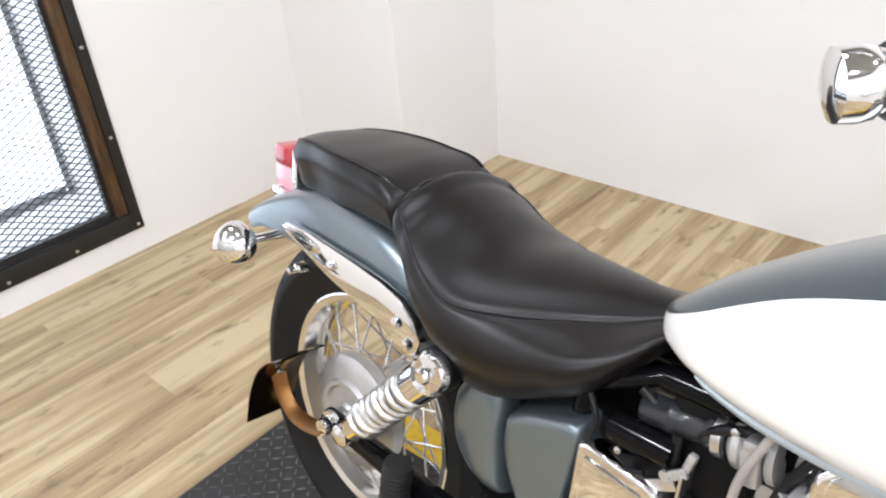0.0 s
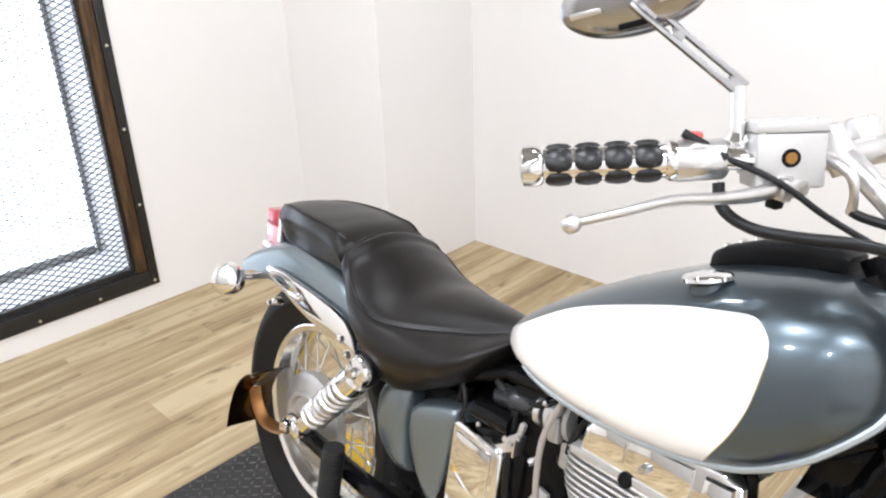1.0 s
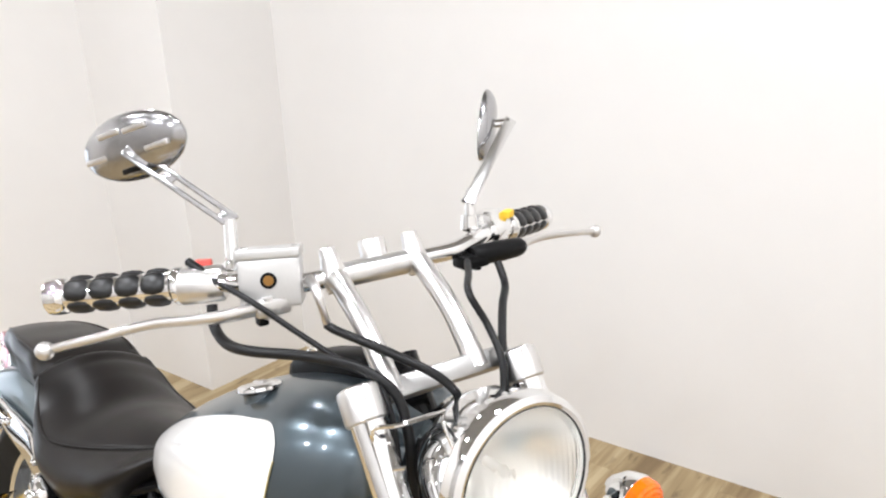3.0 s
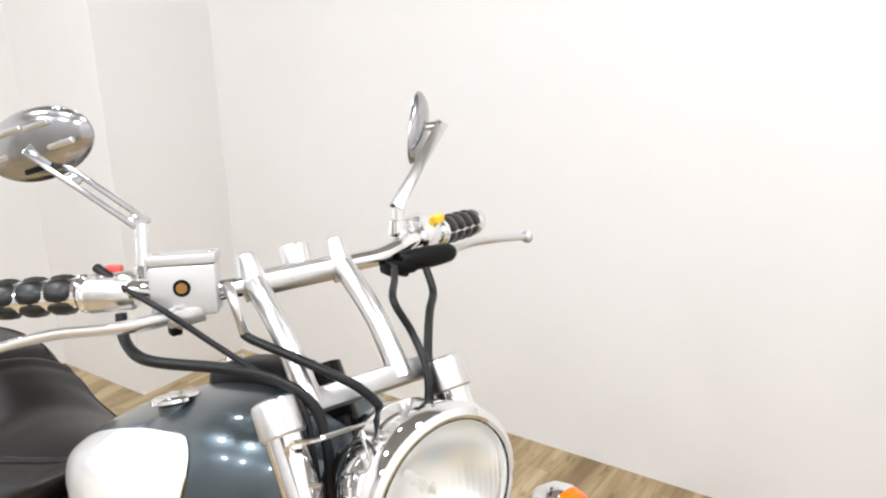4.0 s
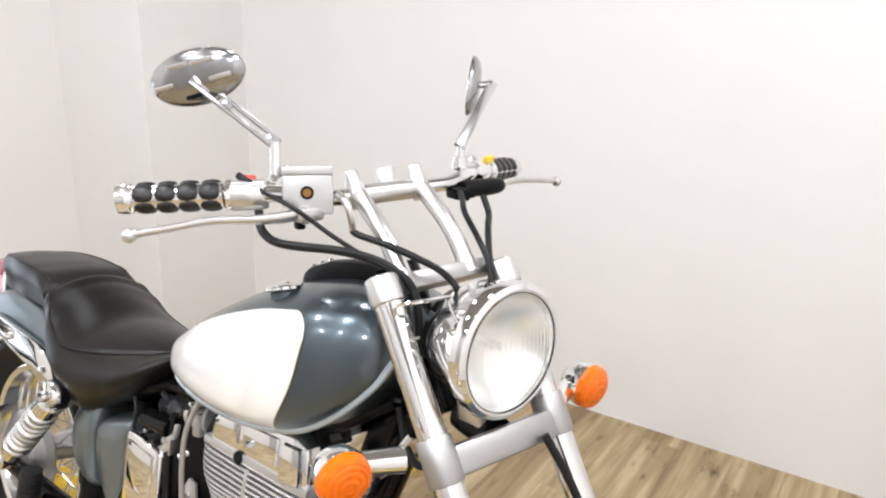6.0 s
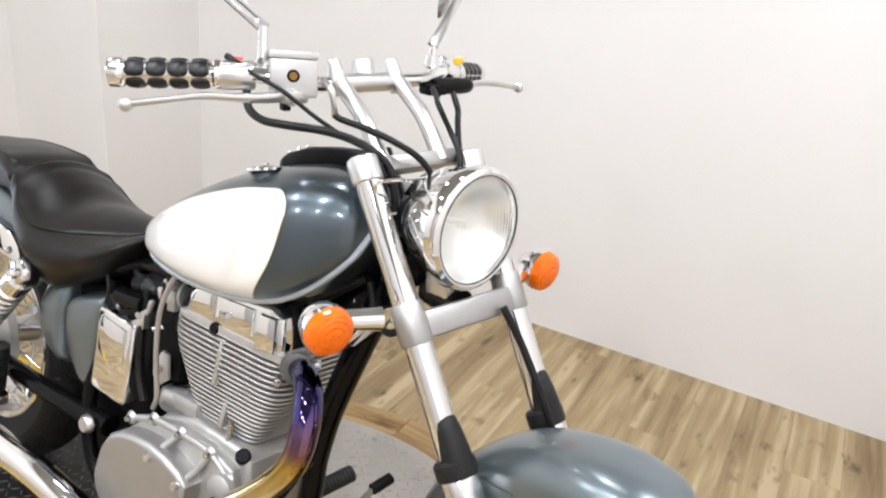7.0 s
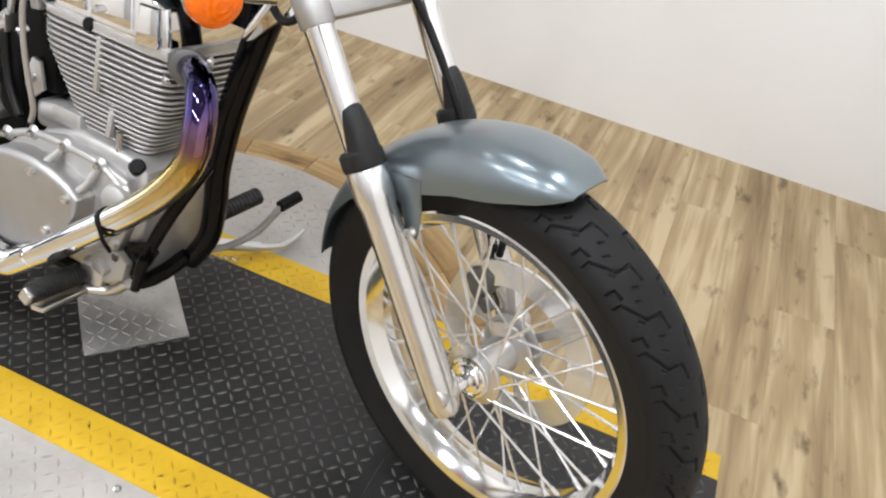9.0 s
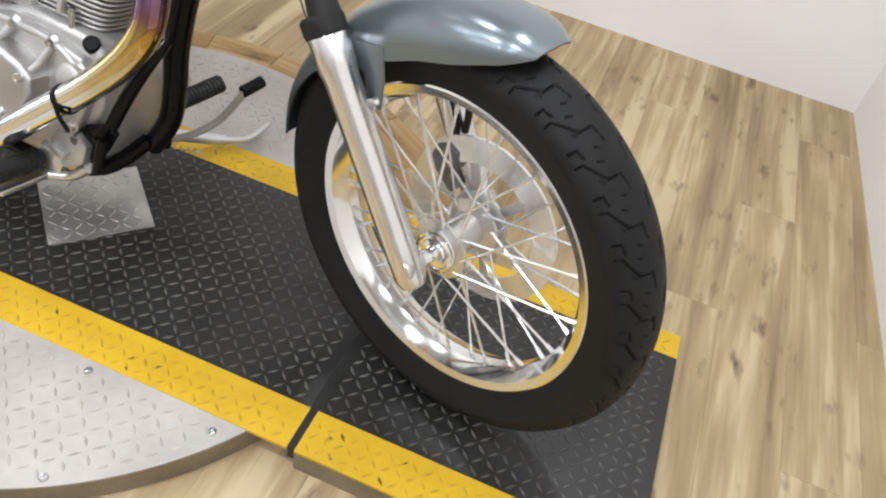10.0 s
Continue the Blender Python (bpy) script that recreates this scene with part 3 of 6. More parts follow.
def groove_pattern(count, depth, samples):
    """Cranked grooves from the shoulder to the crown with hooks and short sipes between, mirrored and staggered on the two halves."""
    lines = (((0.58, 0.0), (0.49, 0.0), (0.30, -0.46), (0.12, -0.49), (0.095, -0.82)), ((0.57, 0.31), (0.45, 0.29), (0.435, 0.08)), ((0.31, -0.08), (0.25, -0.14)), ((0.26, 0.17), (0.20, 0.12)), ((0.40, -0.42), (0.35, -0.5)))
    pitch = 2000.0 / count
    cache = {}

    def fn(a, s):
        m = abs(s)
        if m > 0.66:
            return 0.0
        u = (a * count / (2 * math.pi) + (0.5 if s > 0 else 0)) % 1.0
        key = (round(m, 4), round(u * samples) % samples)
        if key not in cache:
            best = 99.0
            for k, line in enumerate(lines):
                for (m0, u0), (m1, u1) in zip(line, line[1:]):
                    for turn_ in (-2, -1, 0, 1):
                        px, py = (m - m0) * 110, (u - u0 - turn_) * pitch
                        dx, dy = (m1 - m0) * 110, (u1 - u0) * pitch
                        t = min(1.0, max(0.0, (px * dx + py * dy) / (dx * dx + dy * dy)))
                        best = min(best, math.hypot(px - t * dx, py - t * dy) + (0.6 if k > 1 else 0.0))
            cache[key] = depth * min(1.0, max(0.0, (1.8 - best) / 1.2))
        return cache[key]
    return fn


def wheel(name, at, R, rim_r, half, rim_half, hub_half, hub_r, sides, label, m):
    w = part(name, join(
        turned([(rim_r, -rim_half), (rim_r - 0.002, -rim_half + 0.004), (rim_r - 0.012, -rim_half + 0.006), (rim_r - 0.018, -rim_half * 0.55), (rim_r - 0.026, -rim_half * 0.3),
                (rim_r - 0.026, rim_half * 0.3), (rim_r - 0.018, rim_half * 0.55), (rim_r - 0.012, rim_half - 0.006), (rim_r - 0.002, rim_half - 0.004), (rim_r, rim_half),
                (rim_r - 0.005, rim_half + 0.002), (rim_r - 0.017, rim_half - 0.002), (rim_r - 0.024, rim_half * 0.5), (rim_r - 0.031, rim_half * 0.25), (rim_r - 0.031, -rim_half * 0.25),
                (rim_r - 0.024, -rim_half * 0.5), (rim_r - 0.017, -rim_half + 0.002), (rim_r - 0.005, -rim_half - 0.002)], 96, ring=True)), RIM, bike, label, m @ Matrix.Translation(at))
    part("tyre", tyre_shape(R, rim_r - 0.004, half, rim_half, sides, groove_pattern(32, 0.0046, sides // 32)), RUBBER, w, "worn black road tyre with angled tread grooves", angle=28)
    part("hub", join(turned([(0.0, -hub_half - 0.012), (0.012, -hub_half - 0.012), (0.014, -hub_half - 0.004), (hub_r, -hub_half), (hub_r, -hub_half + 0.005), (hub_r * 0.62, -hub_half + 0.012),
                             (hub_r * 0.55, 0), (hub_r * 0.62, hub_half - 0.012), (hub_r, hub_half - 0.005), (hub_r, hub_half), (0.014, hub_half + 0.004), (0.0, hub_half + 0.012)], 40)), SATIN, w)
    # laced spokes: one mesh, mirrored and turned
    r1 = rim_r - 0.028
    meshes = {}
    for side in (-1, 1):
        for lean in (-1, 1):
            y_in = side * (hub_half - 0.003 + (0.003 if lean > 0 else -0.003))
            a0, a1 = radians(-lean * 34), 0.0
            p = (hub_r * 0.86 * math.cos(a0), y_in, hub_r * 0.86 * math.sin(a0))
            q = (r1 * math.cos(a1), side * 0.005, r1 * math.sin(a1))
            nip = [p[i] + (q[i] - p[i]) * 0.91 for i in range(3)]
            meshes[side, lean] = link_mesh("spoke", join(rod(p, q, 0.0022, 6), rod(nip, q, 0.0038, 6)), STEEL)
    n = 36
    for k in range(n):
        side, lean = (1 if k % 2 else -1), (1 if k % 4 < 2 else -1)
        part("spoke", meshes[side, lean], STEEL, w, m=Matrix.Rotation(-2 * math.pi * k / n, 4, "Y"))
    return w


FRONT_AXLE = (1.496, 0, 0.334)
front = wheel("front_wheel", FRONT_AXLE, 0.329, 0.2505, 0.0535, 0.035, 0.040, 0.048, 1088, "chrome wire-spoked front wheel", STEER)
part("brake_disc", join(turned([(0.098, 0.0555), (0.14, 0.0555), (0.14, 0.0605), (0.098, 0.0605)], 64, ring=True)), STEEL, front, "thin steel brake rotor")
part("disc_carrier", turned([(0.0, 0.05), (0.045, 0.05), (0.052, 0.055), (0.052, 0.0595), (0.0, 0.062)], 40), CAST, front)
for k in range(6):
    part("carrier_arm", block((0.06, 0.004, 0.016), (0.075, 0.0578, 0), 0.002), CAST, front, m=Matrix.Rotation(math.pi * k / 3 + 0.2, 4, "Y"))
part("axle_sleeve", join(turned([(0.008, -0.095), (0.012, -0.095), (0.012, -0.056), (0.020, -0.055), (0.022, -0.051), (0.026, -0.0505), (0.028, -0.053), (0.032, -0.052), (0.034, -0.048), (0.034, -0.0425), (0.02, -0.0415), (0.008, -0.040)], 36, ring=True)), CHROME, front, "chrome axle collar")
rear = wheel("rear_wheel", (0.0, 0, 0.303), 0.303, 0.203, 0.066, 0.044, 0.055, 0.055, 480, "chrome wire-spoked rear wheel", Matrix.Identity(4))
part("brake_drum", join(turned([(0.0, -0.088), (0.02, -0.088), (0.024, -0.082), (0.05, -0.08), (0.055, -0.086), (0.062, -0.086), (0.066, -0.078), (0.088, -0.074), (0.1, -0.066), (0.103, -0.05), (0.1, -0.045), (0.0, -0.045)], 56)), CAST, rear, "cast aluminium drum brake backing plate")
part("axle_nut", join(turned([(0.0, -0.135), (0.013, -0.135), (0.015, -0.13), (0.015, -0.118), (0.022, -0.117), (0.022, -0.11), (0.009, -0.11), (0.009, -0.085)], 24)), CHROME, rear)

# -- front fork --
FORK = lambda z, y: (1.055 + (0.967 - z) * math.tan(radians(34.3 if y < 0 else 33.4 if y == 0 else 32.6)), y, z)
for side in (-1, 1):
    y, top = side * 0.1, 0.983 if side < 0 else 0.974
    leg = part("fork_leg", join(tube([FORK(0.962, y), FORK(0.58, y)], 0.0195, 24, 1)), CHROME, bike, "polished fork tube with aluminium slider", STEER)
    part("fork_cap", join(tube([FORK(top, y), FORK(top - 0.002, y), FORK(top - 0.006, y), FORK(top - 0.030, y), FORK(top - 0.032, y)], [0.017, 0.0215, 0.023, 0.023, 0.021], 24, 1)), SATIN, leg)
    part("slider", join(tube([FORK(0.611, y), FORK(0.607, y), FORK(0.575, y), FORK(0.566, y), FORK(0.558, y), FORK(0.36, y), FORK(0.318, y), FORK(0.306, y)], [0.024, 0.0275, 0.0275, 0.0265, 0.0245, 0.0245, 0.0235, 0.018], 28, 1)), BRUSHED, leg, "brushed aluminium fork slider")
    part("dust_seal", join(tube([FORK(0.626, y), FORK(0.622, y), FORK(0.608, y), FORK(0.604, y)], [0.025, 0.0295, 0.0295, 0.028], 24, 1),
                           tube([(FORK(z, y)[0] + dx, y, z) for z, dx in ((0.676, 0.007), (0.672, 0.008), (0.652, 0.011), (0.628, 0.010), (0.616, 0.006))], [0.010, 0.0165, 0.0195, 0.0225, 0.0265], 20, 2)), GAITER, leg, "dark grey rubber fork gaiter")
    part("clamp_ring", join(tube([FORK(0.806, y), FORK(0.804, y), FORK(0.760, y), FORK(0.757, y)], [0.0218, 0.0234, 0.0234, 0.0218], 28, 1)), MATT, leg)
    part("axle_lug", join(turned([(0.0, -0.018), (0.017, -0.018), (0.019, -0.014), (0.019, 0.014), (0.017, 0.018), (0, 0.018)], 24, (FORK(0.332, y)[0] + 0.004, y, 0.334))), SATIN, leg)
yoke = part("lower_yoke", moved(block((0.03, 0.172, 0.04), (0, 0, 0), 0.008), Matrix.Translation(FORK(0.777, 0)) @ pose(0.006, 0, 0, 0, -34.0, 0)), MATT, bike, "satin aluminium lower fork yoke", STEER)
part("stem_boss", rod((FORK(0.777, 0)[0] - 0.010, 0, 0.779), (FORK(0.777, 0)[0] - 0.075, 0, 0.785), 0.026, 20), GLOSS_BLACK, yoke)
part("upper_yoke", join(moved(block((0.036, 0.19, 0.024), (0, 0, 0), 0.005), Matrix.Translation(FORK(0.962, 0)) @ pose(-0.022, 0, 0, 0, -34.0, 0))), MATT, bike, "matt aluminium upper fork yoke", STEER)
part("steering_stem", join(rod((0.948, 0, 0.955), (1.075, 0, 0.78), 0.026, 20)), GLOSS_BLACK, bike, "", STEER)

# -- front mudguard --
fa, fb = 77.8, 176
fender = part("front_fender", shell_arch(1.496, 0.334, [fa + (fb - fa) * k / 44 for k in range(45)],
              curve_of([(77.8, 0.357), (81, 0.364), (90, 0.367), (103, 0.364), (115, 0.359), (128, 0.352), (150, 0.344), (176, 0.334)]),
              curve_of([(77.8, 0.350), (80, 0.340), (85.5, 0.323), (92, 0.308), (103, 0.294), (112, 0.287), (125, 0.291), (140, 0.303), (155, 0.315), (176, 0.326)]),
              curve_of([(77.8, 0.036), (81, 0.055), (87.5, 0.070), (105, 0.076), (125, 0.074), (150, 0.066), (176, 0.050)])), PAINT, bike, "metallic blue-grey painted front mudguard", STEER)
for side in (-1, 1):
    part("fender_bracket", slab([(1.320, 0.60), (1.378, 0.615), (1.386, 0.565), (1.385, 0.526), (1.364, 0.526), (1.350, 0.565), (1.320, 0.575)], side * 0.0735, side * 0.077, "y", 0.001), PAINT, fender, "painted mudguard mounting tab")
    part("fender_bolt", turned([(0.0, 0.006), (0.006, 0.005), (0.008, 0.0)], 12, (1.375, side * 0.077, 0.535), (0, side, 0)), CHROME, fender)
part("brake_caliper", join(slab([(1.385, 0.40), (1.395, 0.425), (1.415, 0.438), (1.436, 0.430), (1.440, 0.405), (1.425, 0.378), (1.40, 0.375)], 0.05, 0.085, "y", 0.008, 3), turned([(0, 0), (0.018, 0), (0.018, 0.014), (0, 0.016)], 20, (1.415, 0.088, 0.40)), block((0.05, 0.014, 0.022), (1.418, 0.062, 0.372), 0.004, (0, 35, 0))), DARK_CAST, bike, "sooty grey front brake caliper", STEER)
part("brake_hose", tube([(1.412, 0.072, 0.434), (1.404, 0.078, 0.462), (1.382, 0.084, 0.49), (1.36, 0.086, 0.53), (1.33, 0.088, 0.585)], 0.0055, 10, 5), CABLE, bike, "black front brake hose", STEER)

# -- headlight --
HL = STEER @ pose(1.186, 0.004, 0.903, 0, -1.6, 3.5)
lamp = part("headlight", turned([(0.0, -0.125), (0.03, -0.122), (0.062, -0.1), (0.08, -0.06), (0.0855, -0.025), (0.0865, -0.018), (0.0848, -0.019), (0.0785, -0.058), (0.061, -0.096), (0.029, -0.118), (0.0, -0.121)], 56, axis=(1, 0, 0)), CHROME, bike, "round chrome headlight", HL)
part("bezel", turned([(0.0865, -0.019), (0.0905, -0.016), (0.0915, -0.006), (0.089, 0.002), (0.083, 0.006), (0.0785, 0.005), (0.0785, -0.004), (0.0865, -0.012)], 64, axis=(1, 0, 0), ring=True), CHROME, lamp, "polished chrome headlight rim")
part("reflector", turned([(0.0, -0.062), (0.018, -0.06), (0.04, -0.05), (0.06, -0.034), (0.074, -0.014), (0.079, -0.004), (0.0800, -0.005), (0.0755, -0.016), (0.0615, -0.036), (0.041, -0.052), (0.018, -0.063), (0.0, -0.065)], 64, axis=(1, 0, 0)), REFLECTOR, lamp, "bright parabolic reflector")
part("gap_ring", turned([(0.0778, 0.0035), (0.0785, 0.0058), (0.0792, 0.0058), (0.0792, 0.0035)], 64, axis=(1, 0, 0), ring=True), GREY_PLASTIC, lamp)
def lens_shape(rings=40, sides=120):
    """Domed glass: a shallow bowl whose front carries upright flutes."""
    dome = curve_of([(0.0, 0.0165), (0.025, 0.015), (0.05, 0.0108), (0.07, 0.0040), (0.0782, -0.001)])
    v, f = [], []
    for layer in (0, 1):
        for i in range(rings + 1):
            r = 0.0782 * i / rings + 1e-5
            for k in range(sides):
                a = 2 * math.pi * k / sides
                y, z = r * math.cos(a), r * math.sin(a)
                ripple = 0.00055 * math.cos(2 * math.pi * y / 0.0085) * max(0.0, 1 - abs(z - 0.012) / 0.045) * max(0.0, 1 - (r / 0.074) ** 6) if layer == 0 else -0.003
                v.append((dome(r) + ripple, y, z))
    n = sides * (rings + 1)
    for layer in (0, 1):
        for i in range(rings):
            for k in range(sides):
                m, o = (k + 1) % sides, layer * n
                f.append((o + i * sides + k, o + i * sides + m, o + (i + 1) * sides + m, o + (i + 1) * sides + k))
    for k in range(sides):
        m = (k + 1) % sides
        f.append((rings * sides + k, rings * sides + m, n + rings * sides + m, n + rings * sides + k))
    return v, f


part("lens", lens_shape(), LENS_GLASS, lamp, "clear fluted glass lens", angle=80).visible_shadow = False
part("bulb_shield", turned([(0.0, -0.020), (0.005, -0.021), (0.006, -0.034), (0.005, -0.038), (0.005, -0.058), (0.0, -0.058)], 20, axis=(1, 0, 0)), REFLECTOR, lamp, "grey metal bulb glare shield")
part("mount_bracket", join(block((0.05, 0.05, 0.045), (-0.05, 0, -0.1), 0.006), block((0.02, 0.07, 0.012), (-0.03, 0, -0.082), 0.003)), SATIN, lamp, "satin aluminium headlight bracket")

# -- front indicators --
for side in (-1, 1):
    c = (1.178, -0.236, 0.808) if side < 0 else (1.162, 0.187, 0.795)
    sig = part("turn_signal", turned([(0.0, -0.046), (0.016, -0.042), (0.03, -0.026), (0.0355, -0.006), (0.0355, 0.0)], 32, axis=(1, 0, 0)), CHROME, bike, "amber round indicator with chrome shell", STEER @ pose(*c, 0, 6, side * 6) @ Matrix.Scale(0.94, 4))
    part("amber_lens", turned([(0.0355, 0.0), (0.0350, 0.006)] + [(0.0345 * math.cos(radians(a)), 0.008 + 0.015 * math.sin(radians(a)) + (0.0009 if k % 2 else 0)) for k, a in enumerate(range(4, 88, 8))] + [(0.0, 0.023)], 22, axis=(1, 0, 0)), AMBER, sig, "domed and facetted amber plastic lens", angle=4)
    part("stalk", join(tube([(-0.02, -side * 0.02, 0.0), (-0.012, -side * 0.05, -0.002), (-0.004, -side * 0.085, -0.004)], [0.012, 0.0155, 0.0175], 18, 4)), CHROME, sig)

# -- handlebar --
BAR = STEER @ Matrix.Translation((0.010, -0.004, 0.007))
BAR_L = [(0.905, 0.0, 1.055), (0.905, 0.07, 1.055), (0.905, 0.115, 1.056), (0.893, 0.16, 1.062), (0.862, 0.21, 1.058), (0.82, 0.28, 1.046), (0.765, 0.375, 1.034)]
BAR_R = [(0.905, -0.07, 1.055), (0.905, -0.115, 1.058), (0.892, -0.15, 1.064), (0.862, -0.185, 1.065), (0.82, -0.236, 1.062), (0.757, -0.33, 1.056)]
bar = part("handlebar", join(tube(BAR_R[::-1] + BAR_L, 0.0115, 16, 5)), CHROME, bike, "chrome pull-back handlebar", BAR)
for side in (-1, 1):
    y = side * 0.055
    part("riser", join(tube([(1.030, y, 0.957), (1.022, y, 0.973), (0.985, y, 1.013), (0.938, y, 1.044), (0.910, y, 1.058)], [0.018, 0.0132, 0.0125, 0.0128, 0.0135], 18, 5),
                       tube([(0.918, y, 1.040), (0.909, y, 1.058), (0.899, y, 1.078), (0.895, y, 1.086), (0.894, y, 1.0885)], [0.0125, 0.0155, 0.0112, 0.0100, 0.0060], 18, 3)), SATIN, bar, "polished curved handlebar riser")
part("indicator_pod", turned([(0.0, 0.013), (0.015, 0.013), (0.0172, 0.010), (0.0172, -0.012), (0.0, -0.012)], 24, (0.884, 0.010, 1.072), (-0.35, 0, 1)), SATIN, bar, "round satin indicator lamp pod")
part("clamp_bridge", rod((0.905, -0.060, 1.054), (0.905, 0.060, 1.054), 0.0150, 24), SATIN, bar)


def grip(side):
    """Chrome grip with rubber pads in four rings, and its end cap."""
    a, b = (Vector((0.835, 0.252, 1.05)), Vector((0.764, 0.376, 1.034))) if side > 0 else (Vector((0.8350, -0.2140, 1.0610)), Vector((0.758, -0.328, 1.054)))
    d = (b - a).normalized()
    line = [tuple(a + d * t) for t in (-0.012, -0.006, 0.0, 0.004, 0.125, 0.128, 0.136, 0.146, 0.149)]
    g = part("grip", tube(line, [0.017, 0.0215, 0.0215, 0.0178, 0.0178, 0.0205, 0.0215, 0.0205, 0.012], 24, 1), CHROME, bar, "chrome handgrip with black rubber pads")
    pad = turned([(0.0, -0.0125), (0.005, -0.0118), (0.0088, -0.0075), (0.0102, 0.0), (0.0088, 0.0075), (0.005, 0.0118), (0.0, 0.0125)], 14, axis=(0, 1, 0))
    pm = link_mesh("rubber_pad", ([(power(x / 0.0102, 0.8) * 0.0135, power(y / 0.0125, 0.8) * 0.0140, z * 0.62) for x, y, z in pad[0]], pad[1]), PAD)
    y_ax = d
    x_ax = y_ax.orthogonal().normalized()
    z_ax = x_ax.cross(y_ax)
    base = Matrix((x_ax, y_ax, z_ax)).transposed().to_4x4()
    face = Vector((0.73, -0.2, 0.53))
    turn = math.atan2(face.dot(x_ax), face.dot(z_ax))
    for ring in range(4):
        for k in range(4):
            part("rubber_pad", pm, PAD, g, m=Matrix.Translation(a + d * (0.021 + 0.0295 * ring)) @ base @ Matrix.Rotation(math.pi * 0.5 * k + turn, 4, "Y") @ Matrix.Translation((0, 0, 0.0152)))
    return g


grip(-1), grip(1)
# brake side: switch housing, reservoir, lever
part("switch_housing", join(turned([(0.0, -0.026), (0.018, -0.026), (0.021, -0.022), (0.021, 0.022), (0.018, 0.026), (0, 0.026)], 24, (0.851, -0.190, 1.061), (0.5, 0.86, 0.05)), block((0.028, 0.042, 0.026), (0.838, -0.182, 1.064), 0.005, (0, 0, -28))), SATIN, bar, "satin aluminium switch housing")
part("stop_switch", block((0.011, 0.019, 0.008), (0.832, -0.181, 1.0805), 0.002, (0, 0, -28)), RED_KEY, bar, "red engine stop switch")
res = part("brake_reservoir", block((0.044, 0.068, 0.054), (0, 0, 0), 0.0035), DIECAST, bar, "satin aluminium brake fluid reservoir", pose(0.8965, -0.1245, 1.063, 0, -9, -27))
part("reservoir_lid", block((0.0455, 0.0700, 0.011), (0, 0, 0.0325), 0.002), DIECAST, res)
part("clamp_block", block((0.02, 0.085, 0.02), (-0.022, 0.008, -0.008), 0.004), SATIN, res)
part("sight_glass", turned([(0.0, 0.0012), (0.0055, 0.0012), (0.006, 0.0005), (0.006, -0.002)], 20, (0.022, -0.001, 0.003), (1, 0, 0)), BRASS, res, "amber round fluid sight glass")
part("sight_ring", turned([(0.006, -0.001), (0.006, 0.0016), (0.0088, 0.0016), (0.0092, 0.0), (0.0092, -0.001)], 24, (0.022, -0.001, 0.003), (1, 0, 0), ring=True), BLACK, res)
for yy in (-0.028, 0.028):
    part("lid_screw", turned([(0.0, 0.001), (0.004, 0.001), (0.0045, 0.0)], 10, (0.0, yy, 0.0378), (0, 0, 1)), ZINC, res)


def lever(side):
    pts = [(0.915, side * 0.135, 1.043), (0.915, side * 0.175, 1.040), (0.905, side * 0.215, 1.040), (0.892, side * 0.26, 1.042), (0.885, side * 0.31, 1.038), (0.873, side * 0.352, 1.033)]
    out = (0.873, side * 0.352, 1.033) if side < 0 else (0.861, 0.397, 1.023)
    pts[-1] = out
    lv = part("brake_lever" if side < 0 else "clutch_lever", join(tube(pts, [0.011, 0.0095, 0.0075, 0.007, 0.0062, 0.0055], 12, 5, 0.75)), SATIN, bar, "satin aluminium ball-ended lever")
    part("ball_end", turned([(0.0095 * math.sin(math.pi * k / 10), -0.0095 * math.cos(math.pi * k / 10)) for k in range(11)], 18, (out[0] - 0.0015, out[1] + side * 0.0055, out[2] - 0.001), (0, 0, 1)), SATIN, lv)
    part("lever_pivot", join(block((0.03, 0.04, 0.018), (0.912, side * 0.135, 1.04), 0.004), turned([(0, -0.012), (0.006, -0.012), (0.006, 0.012), (0, 0.012)], 12, (0.918, side * 0.14, 1.04), (0, 0, 1))), SATIN if side < 0 else BLACK, lv)
    return lv


lever(-1), lever(1)
part("lever_switch", join(block((0.014, 0.012, 0.012), (0.912, -0.146, 1.026), 0.002)), BLACK, bar)
part("clutch_boot", join(tube([(0.915, 0.134, 1.046), (0.914, 0.145, 1.045), (0.911, 0.185, 1.043), (0.908, 0.215, 1.042), (0.906, 0.222, 1.042)], [0.010, 0.0135, 0.0145, 0.013, 0.009], 16, 3)), BLACK, bar, "black rubber clutch lever boot")
part("switch_housing", join(turned([(0.0, -0.028), (0.018, -0.028), (0.022, -0.022), (0.022, 0.022), (0.018, 0.028), (0, 0.028)], 24, (0.862, 0.205, 1.058), (-0.5, 0.86, -0.05)), block((0.03, 0.045, 0.03), (0.862, 0.2, 1.072), 0.006, (0, 0, 28)), turned([(0, 0), (0.013, 0), (0.011, 0.018), (0.0, 0.019)], 18, (0.868, 0.165, 1.07), (0, 0, 1))), CHROME, bar, "chrome switch housing")
part("dip_switch", block((0.012, 0.018, 0.011), (0.862, 0.235, 1.077), 0.002, (0, 0, 28)), YELLOW_KEY, bar, "yellow switch button")


